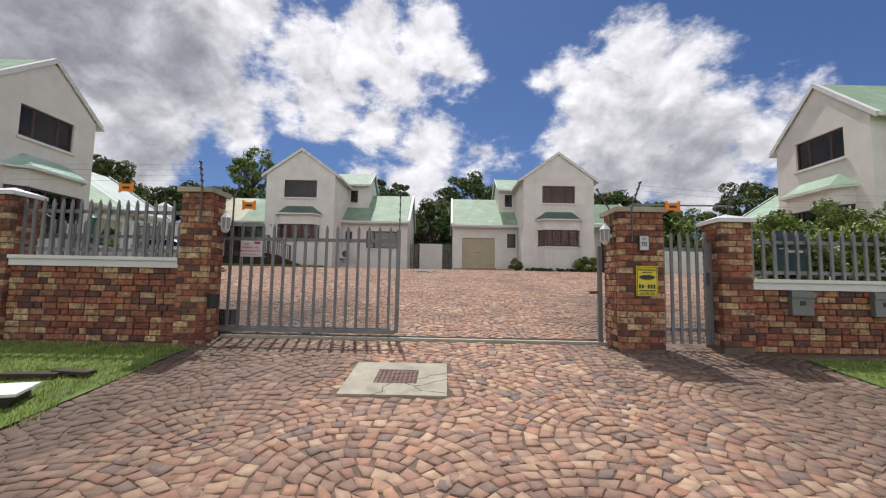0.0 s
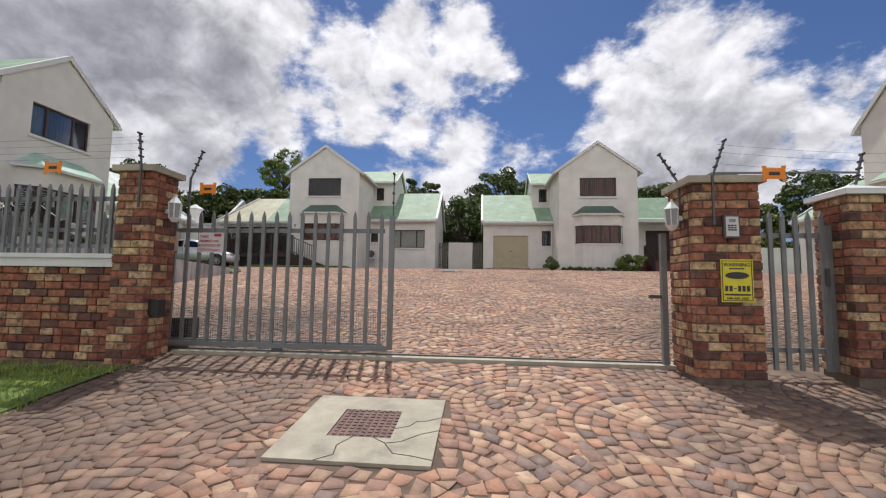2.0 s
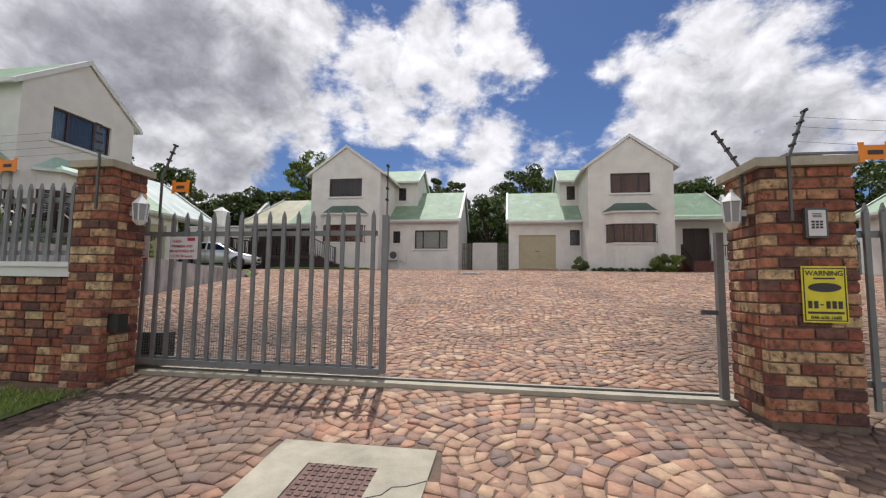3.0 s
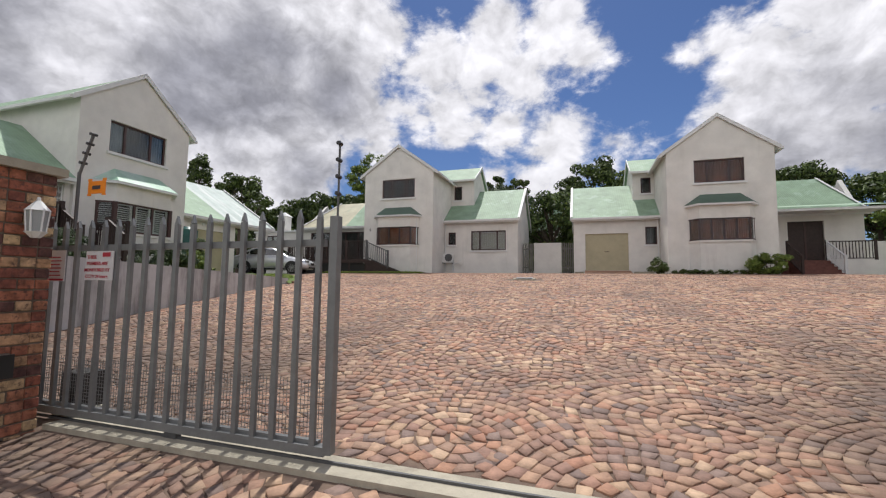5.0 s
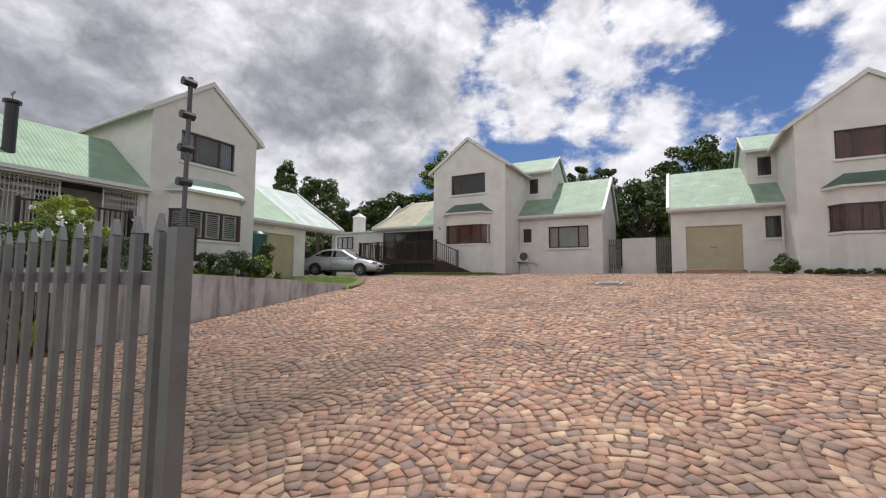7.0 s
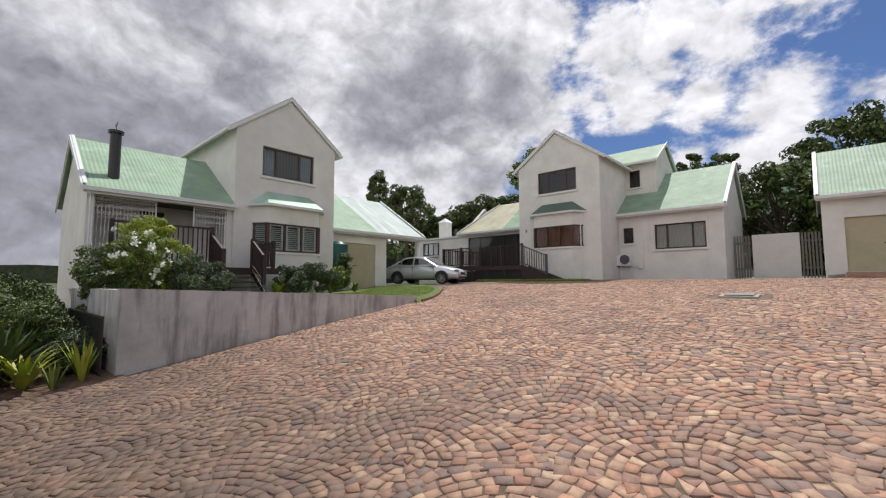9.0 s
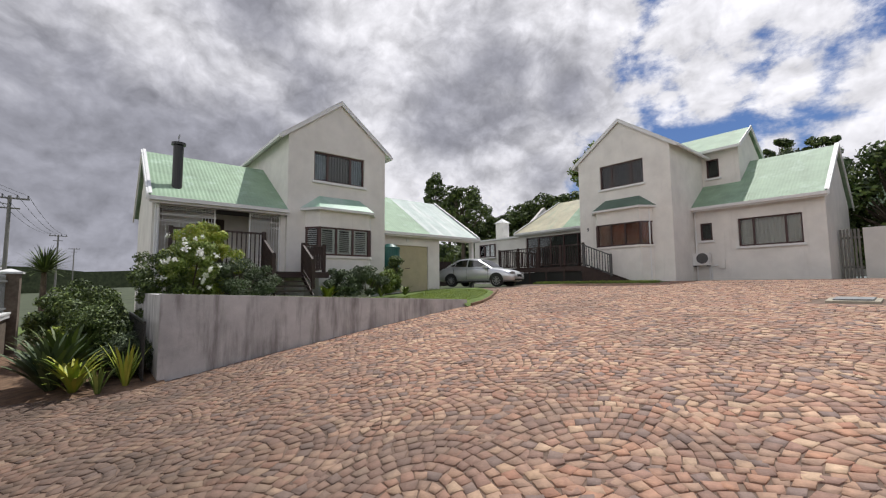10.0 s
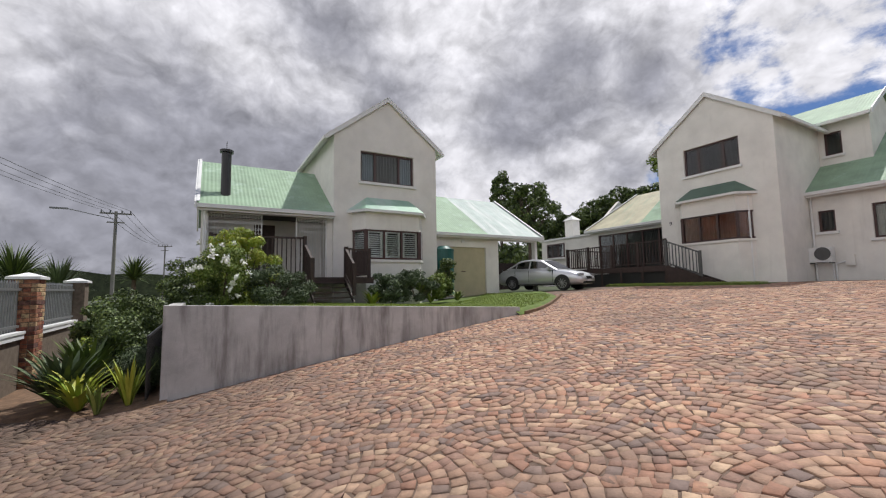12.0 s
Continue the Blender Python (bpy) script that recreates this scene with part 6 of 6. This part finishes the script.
def far_bank(name, x0, x1, y, z0, h, n, seed, material, label):
    """A joined strip of far foliage."""
    rng = np.random.default_rng(seed)
    pts = []
    nr = []
    for i in range(n):
        cx = x0 + (x1 - x0) * (i + rng.uniform(-.4, .4)) / n
        p, q, _ = clumps(rng, (cx, y + rng.uniform(-2, 2), z0 + h * .45), (2.2, 1.5, h * .5 * rng.uniform(.7, 1.1)), 16, 1.1, 90)
        pts.append(p)
        nr.append(q)
    ob = part(name, leaf_mesh(name, np.concatenate(pts), np.concatenate(nr), .55, rng, .6), material)
    return tagged(ob, label=label, category="trees", kind="stuff")


far_bank("far_trees", -60, -14, 55, 2.5, 7, 18, 71, M_leaf, "dense far belt of dark green trees")
far_bank("far_trees", -4, 48, 52, 2.5, 5.5, 18, 72, M_leaf, "dense far belt of dark green trees behind the houses")
far_bank("far_trees", -110, -60, -10, -3, 4, 14, 73, M_leaf_grey, "far low belt of grey green trees along the road")
far_bank("far_trees", -40, -21, 39, 2.3, 5.6, 9, 75, M_leaf, "dense dark green trees behind the carport")
far_bank("far_trees", -62, -50, 16, 0, 6, 6, 74, M_leaf, "far dark trees beyond the terrace house")
bm = bmesh.new()
prev = None
for i in range(50):
    a = radians(150 + i * 2)
    h = 34 + 14 * noise.noise((i * .11, 3, 1)) + 5 * noise.noise((i * .5, 1, 1))
    p = (520 * math.cos(a), 520 * math.sin(a))
    r = (bm.verts.new((*p, -20)), bm.verts.new((*p, h - 12)))
    if prev:
        bm.faces.new((prev[0], r[0], r[1], prev[1]))
    prev = r
tagged(part("backdrop", bm, M_land), kind="structure")


def shrub(name, x, y, z, radii, material, label, seed, n=26, r=.2, per=140, leaf=.06, ratio=.5, flowers=0, category="shrub", stem=True):
    rng = np.random.default_rng(seed)
    t = thing(name, pose(x, y, z), label, category)
    pts, nr, c = clumps(rng, (0, 0, radii[2] * .95), radii, int(n * 1.35), r * 1.1, int(per * 1.5))
    keep = pts[:, 2] > .02
    tagged(part("foliage", leaf_mesh("foliage", pts[keep], nr[keep], leaf, rng, ratio), material, t), kind="stuff")
    if stem:
        bm = bmesh.new()
        for p in c[:7]:
            tube(bm, (0, 0, 0), tuple(p), .018, .008, 5)
        tagged(part("stems", bm, M_bark, t), kind="stuff")
    if flowers:
        k = rng.choice(len(c), flowers)
        base = c[k] + rng.normal(size=(flowers, 3)) * .04
        out_ = base - np.array([0, 0, radii[2]])
        out_ /= np.linalg.norm(out_, axis=1)[:, None]
        base = base + out_ * r * 1.0 + np.array([.1, -.1, .05])
        p2 = np.repeat(base, 14, 0) + rng.normal(size=(flowers * 14, 3)) * .028
        tagged(part("blossoms", leaf_mesh("blossoms", p2, np.repeat(out_, 14, 0), .06, rng, .9), M_petal, t, "white blossoms"), kind="stuff")
    return t


TZ = terrace_z
shrub("rose_bush", -11.4, 9.0, TZ(9) - .1, (.85, .6, .72), M_leaf_light, "green rose bush covered in white blossoms above the wall", 81, 34, .2, 200, .06, flowers=46)
shrub("tall_shrub", -12.3, 9.5, TZ(9), (.95, .9, .95), M_leaf_lime, "light green arching grassy shrub beside the deck", 82, 30, .22, 160, .14, .18)
shrub("shrub", -11.3, 10.2, TZ(10) - .1, (.85, .85, .55), M_leaf_grey, "dense dark grey-green shrub above the wall", 83, 36, .2, 220, .05)
shrub("shrub", -11.6, 8.4, TZ(9) - .5, (.9, .5, .8), M_leaf, "dark leafy shrub at the corner of the garden", 84, 26, .22, 180, .07)
shrub("shrub", -13.2, 13.9, 2.2, (.6, .7, .5), M_leaf_grey, "low mixed shrub with broad leaves by the bay window", 85, 24, .18, 140, .09)
shrub("shrub", -13.4, 14.9, 2.2, (.65, .75, .55), M_leaf_grey, "rounded dark green shrub by the bay window", 86, 26, .18, 180, .06)
shrub("shrub", -13.6, 15.8, 2.25, (.55, .65, .5), M_leaf_light, "leafy green shrub by the bay window", 87, 22, .18, 140, .09)
shrub("shrub", -14.0, 16.4, 2.3, (.35, .35, .75), M_leaf, "tall thin green shrub beside the water tank", 88, 18, .18, 150, .08)
shrub("shrub", 8.9, 25.9, 2.62, (.9, .5, .48), M_leaf_light, "green flowering shrub at the foot of the house wall", 89, 26, .22, 150, .09, flowers=6)
shrub("shrub", 4.4, 26.2, 2.62, (.45, .4, .4), M_leaf, "small dark green shrub at the house corner", 90, 16, .16, 120, .08)
for i in range(6):
    shrub("ground_cover", 5.4 + i * .6, 26.3, 2.6, (.35, .22, .11), M_leaf, "low green ground cover along the house wall", 100 + i, 10, .1, 90, .06, stem=False)
shrub("hedge", -11.0, 7.35, .9, (1.05, .45, .66), M_leaf, "clipped dark green hedge behind the brick fence", 91, 60, .26, 240, .06)
shrub("shrub", -10.9, 6.95, .95, (.36, .3, .52), M_leaf_lime, "bright lime green young shrub", 92, 16, .14, 150, .05)
shrub("shrub", -9.3, 7.75, .95, (.45, .28, .42), M_leaf_grey, "soft grey-green bush beside the retaining wall", 93, 34, .18, 220, .05, .3)
shrub("hedge", -13.2, 7.0, .9, (1.4, .8, .9), M_leaf, "tall green hedge along the fence", 94, 50, .28, 200, .08)
for i, (x, y, w, h) in enumerate(((5.6, 6.3, .7, .95), (6.8, 6.5, .8, 1.05), (8.1, 6.7, .8, 1.1), (9.6, 7.2, .9, 1.15), (6.2, 7.3, .8, 1.0), (11, 7.6, 1, 1.1))):
    shrub("hedge_bush", x, y, gz(y), (w, .6, h * 1.12), M_leaf_light, "tall leafy green bush behind the palisade fence", 110 + i, 44, .24, 190, .07)


def blades(name, x, y, z, n, length, width, material, label, seed, droop=.5, spread=.9, category="plant", stiff=0.0, trunk=0.0):
    """A tuft of long tapering leaves that arch outwards."""
    rng = random.Random(seed)
    t = thing(name, pose(x, y, z), label, category)
    bm = bmesh.new()
    for i in range(n):
        a = rng.uniform(0, 2 * math.pi)
        lean = rng.uniform(.1, spread)
        L_ = length * rng.uniform(.65, 1.1)
        d = Vector((math.cos(a), math.sin(a), 0))
        side = Vector((-d.y, d.x, 0))
        prev = None
        p = Vector((0, 0, trunk)) + d * .03
        el_ = math.pi / 2 - lean
        for k in range(7):
            f = k / 6
            w = width * (math.sin(math.pi * min(1, f * .85 + .15)) ** .7) * (1 if k < 6 else .1)
            q = (bm.verts.new(p - side * w / 2), bm.verts.new(p + side * w / 2))
            if prev:
                bm.faces.new((prev[0], prev[1], q[1], q[0]))
            prev = q
            p = p + (d * math.cos(el_) + Vector((0, 0, 1)) * math.sin(el_)) * (L_ / 6)
            el_ -= droop * (.35 + f) / 3
    tagged(part("leaves", bm, material, t), kind="stuff")
    if trunk:
        part("trunk", tube(bmesh.new(), (0, 0, -.2), (0, 0, trunk), .16, .11, 9), M_bark, t)
    return t


blades("strelitzia", -9.35, 6.75, .88, 120, 1.0, .095, M_leaf_grey, "broad-leaved dark green strelitzia clump in the garden bed", 1, .45, .75)
blades("strelitzia", -10.1, 6.9, .88, 120, 1.1, .10, M_leaf, "broad-leaved dark green strelitzia clump in the garden bed", 2, .45, .7)
blades("agapanthus", -8.75, 7.05, .92, 50, .75, .06, M_leaf_lime, "bright yellow-green strappy plant in the garden bed", 3, .8, .7)
blades("iris", -8.42, 7.7, .98, 36, .75, .035, M_leaf_lime, "upright strappy leaves against the wall foot", 4, .3, .35)
blades("iris", -8.3, 7.35, .95, 18, .5, .03, M_leaf_light, "upright strappy leaves against the wall foot", 5, .3, .4)
blades("aloe", -13.0, 13.2, 2.12, 34, .62, .07, M_leaf_lime, "yellow-green broad strappy plant beside the stairs", 6, .8, .8)
blades("aloe", -13.3, 15.4, 2.15, 30, .5, .06, M_leaf_light, "green strappy plant under the bay window", 7, .8, .8)
blades("aloe", -13.2, 16.4, 2.2, 30, .45, .09, M_leaf_light, "broad-leaved green plant beside the garage", 8, .9, .9)
blades("yucca", -20.0, 4.2, .9, 220, 1.25, .05, M_leaf_grey, "spiky yucca tree beyond the fence", 9, .35, 1.5, "tree", trunk=1.9)
blades("yucca", -16.6, 3.0, 1.0, 240, 1.3, .05, M_leaf_grey, "spiky yucca tree beyond the fence", 10, .35, 1.5, "tree", trunk=1.7)
blades("yucca", -30.0, 5.2, 1.0, 260, 1.5, .06, M_leaf, "spiky yucca tree beyond the fence", 12, .35, 1.6, "tree", trunk=2.4)
blades("yucca", -18.0, 3.6, 1.0, 240, 1.35, .05, M_leaf, "spiky yucca tree beyond the fence", 13, .35, 1.5, "tree", trunk=2.0)


def grass(name, n, seed, place, h=.05):
    """Loose blades over a lawn; place gives x, y, z for two numbers from 0 to 1."""
    rng = np.random.default_rng(seed)
    u = rng.random((n, 2))
    p = np.array([place(a, b) for a, b in u])
    a = rng.uniform(0, 2 * np.pi, n)
    w = rng.uniform(.003, .006, n)
    hh = h * rng.uniform(.5, 1.3, n)
    dx, dy = np.cos(a) * w, np.sin(a) * w
    tip = p + np.stack([rng.normal(size=n) * h * .4, rng.normal(size=n) * h * .4, hh], 1)
    v = np.stack([p - np.stack([dx, dy, 0 * dx], 1), p + np.stack([dx, dy, 0 * dx], 1), tip], 1).reshape(-1, 3)
    me = bpy.data.meshes.new(name)
    me.from_pydata(v.tolist(), [], np.arange(3 * n).reshape(-1, 3).tolist())
    return tagged(part(name, me, M_blade), label="short green lawn grass", category="grass", kind="stuff")


grass("grass", 30000, 3, lambda a, b: (-3.42 - 4.5 * a - .1 * math.sin(b * 30), -.5 + 5.6 * b, gz(-.5 + 5.6 * b) + .01), .045)
grass("grass", 12000, 4, lambda a, b: (4.8 + 3.5 * a + .08 * math.sin(b * 20), .5 + 4.5 * b, gz(.5 + 4.5 * b) + .01), .045)


def place_terrace(a, b):
    y = 9.2 + 10.5 * b
    xr = float(np.interp(y, [8.3, 15.6, 17, 19, 21], [-8.5, -9.0, -9.7, -11.3, -14.1]))
    return xr - a * 4.0, y, max(terrace_z(y), gz(y) + .04)


grass("grass", 6000, 6, lambda a, b: (-13.75 + 6.1 * a, 24.9 + .75 * b, 2.646), .06)
grass("grass", 26000, 5, place_terrace, .05)


# ---------- cobbles ----------
def cobbles():
    """Split sandstone setts laid in overlapping fans over the whole drive."""
    rng = np.random.default_rng(9)
    R, P, WD = 1.02, .113, .114
    ang = radians(22)
    ca, sa = math.cos(ang), math.sin(ang)
    out = []
    cen = []
    for j in range(-14, 40):
        for i in range(-14, 16):
            cx, cy = i * 2 * R + (j % 2) * R, j * R
            cen.append((cx, cy, j))
    ring = []
    for k in range(int(R / P) + 1):
        r = P * (k + .5)
        n = max(4, int(2 * math.pi * r / WD))
        ph = (k * .37) % 1
        for q in range(n):
            ring.append((r, (q + ph) / n * 2 * math.pi, 2 * math.pi / n))
    ring = np.array(ring)
    for cx, cy, j in cen:
        r, th, dt = ring[:, 0], ring[:, 1], ring[:, 2]
        x, y = cx + r * np.sin(th), cy + r * np.cos(th)
        ok = np.ones(len(r), bool)
        # a fan shows where no fan of the rows before it covers it
        for dj in (-1, -2):
            for di in (-2, -1, 0, 1, 2):
                ox = cx + di * R * 1.0
                if abs(dj) % 2 == 1 and di % 2 == 0:
                    continue
                if abs(dj) % 2 == 0 and di % 2 == 1:
                    continue
                d = np.hypot(x - ox, y - (cy + dj * R))
                ok &= d > R + .02
        sel = np.where(ok)[0]
        if len(sel) == 0:
            continue
        r, th, dt = r[sel], th[sel], dt[sel]
        n = len(r)
        g = .008
        t0, t1 = th - dt / 2, th + dt / 2
        r0, r1 = r - P / 2 + g / 2, r + P / 2 - g / 2
        gj = g / 2 / np.maximum(r, .05)
        quad = []
        for rr, tt in ((r0, t0 + gj), (r1, t0 + gj), (r1, t1 - gj), (r0, t1 - gj)):
            rr = rr + rng.normal(size=n) * .008
            tt = tt + rng.normal(size=n) * .012 / np.maximum(r, .08)
            X, Y = cx + rr * np.sin(tt), cy + rr * np.cos(tt)
            quad.append(np.stack([X * ca - Y * sa, X * sa + Y * ca], 1))
        out.append(np.stack(quad, 1))
    q = np.concatenate(out)
    # the fans are laid by eye: bend them a little and nudge each sett
    a_, b_ = q[:, :, 0].copy(), q[:, :, 1].copy()
    q[:, :, 0] += .045 * np.sin(a_ * 1.7 + b_ * 2.3) + .03 * np.sin(b_ * 4.1 - a_ * 1.1)
    q[:, :, 1] += .045 * np.sin(b_ * 1.9 - a_ * 2.1) + .03 * np.sin(a_ * 4.7 + b_ * .9)
    mid_ = q.mean(1, keepdims=True)
    tw = rng.normal(size=(len(q), 1)) * .06
    d_ = q - mid_
    q = mid_ + np.stack([d_[:, :, 0] - tw * d_[:, :, 1], d_[:, :, 1] + tw * d_[:, :, 0]], 2) * rng.uniform(.93, 1.02, (len(q), 1, 1)) + rng.normal(size=(len(q), 1, 2)) * .003
    c = q.mean(1)
    x, y = c[:, 0] + .3, c[:, 1]
    q[:, :, 0] += .3
    wall_x_ = np.interp(y, [5.2, 8.1, 15.6, 17.2, 19.8, 22], [-9.6, -8.3, -8.95, -9.85, -12.0, -12.2])
    right = np.interp(y, [5.2, 8, 17.5, 18], [4.85, 6.5, 13.2, 14.0])
    ok = (y > -2.2) & (y < 26.5 + 0 * x)
    ok &= np.where(y < 5.2, (x > -3.5 - .06 * np.sin(y * 9)) & (x < 4.85), (x > wall_x_ + .04) & (x < right))
    ok &= ~((y > 5.6) & (y < 5.98))
    ok &= ~((y > 5.2) & (y < 5.6) & ((x < -3.42) | ((x > 2.44) & (x < 3.1)) | (x > 3.88)))
    ok &= ~((np.abs(x + .51) < .58) & (np.abs(y - 3.99) < .57))
    ok &= ~((np.abs(x + 1.05) < .6) & (np.abs(y - 18.3) < .45))
    q, x, y = q[ok], x[ok], y[ok]
    n = len(q)
    zz = np.interp(q[:, :, 1], GY, GZ)
    prd = rng.uniform(-.004, .004, n)[:, None] + rng.normal(size=(n, 4)) * .0018
    cc = q.mean(1, keepdims=True)
    top = np.concatenate([cc + (q - cc) * .975, (zz + prd)[:, :, None]], 2)
    mid = np.concatenate([cc + (q - cc) * .995, (zz + prd - .004)[:, :, None]], 2)
    low = np.concatenate([q, (zz - .035)[:, :, None]], 2)
    V = np.concatenate([top, mid, low], 1)
    F = [(3, 2, 1, 0)]
    for i in range(4):
        k = (i + 1) % 4
        F.append((i, k, 4 + k, 4 + i))
        F.append((4 + i, 4 + k, 8 + k, 8 + i))
    F = np.array(F)
    single = (np.abs(x - .3) < 1.5) & (y > .2) & (y < 2.3)
    idx = np.where(single)[0][:300]
    mask = np.ones(n, bool)
    mask[idx] = False
    Vj = V[mask]
    m = len(Vj)
    faces = (F[None] + 12 * np.arange(m)[:, None, None]).reshape(-1, 4)
    me = bpy.data.meshes.new("cobbles")
    me.vertices.add(12 * m)
    me.vertices.foreach_set("co", Vj.ravel())
    me.loops.add(faces.size)
    me.loops.foreach_set("vertex_index", faces.ravel())
    me.polygons.add(len(faces))
    me.polygons.foreach_set("loop_start", np.arange(0, faces.size, 4))
    me.polygons.foreach_set("loop_total", np.full(len(faces), 4))
    me.update()
    tagged(part("cobbles", me, M_cobble), label="worn pink and brown sandstone cobbles laid in fans", category="paving", kind="stuff")
    pave = [o for o in scene.collection.objects if o.name == "pavement"][0]
    for i in idx:
        v = V[i]
        o = v.mean(0)
        me = bpy.data.meshes.new("cobble")
        me.from_pydata((v - o).tolist(), [], F.tolist())
        me.materials.append(M_cobble_one)
        ob = new("cobble", me)
        ob.location = o
        ob.parent = pave
    return n


N_COBBLES = cobbles()

# ---------- bricks ----------
for args in PILLARS[:4]:
    fill_pillar(*args)
fill_pillar(*PILLARS[5])
fill_pillar(*PILLARS[6])
for a in (WALLS[0], WALLS[1], WALLS[4]):
    fill_wall(*a)
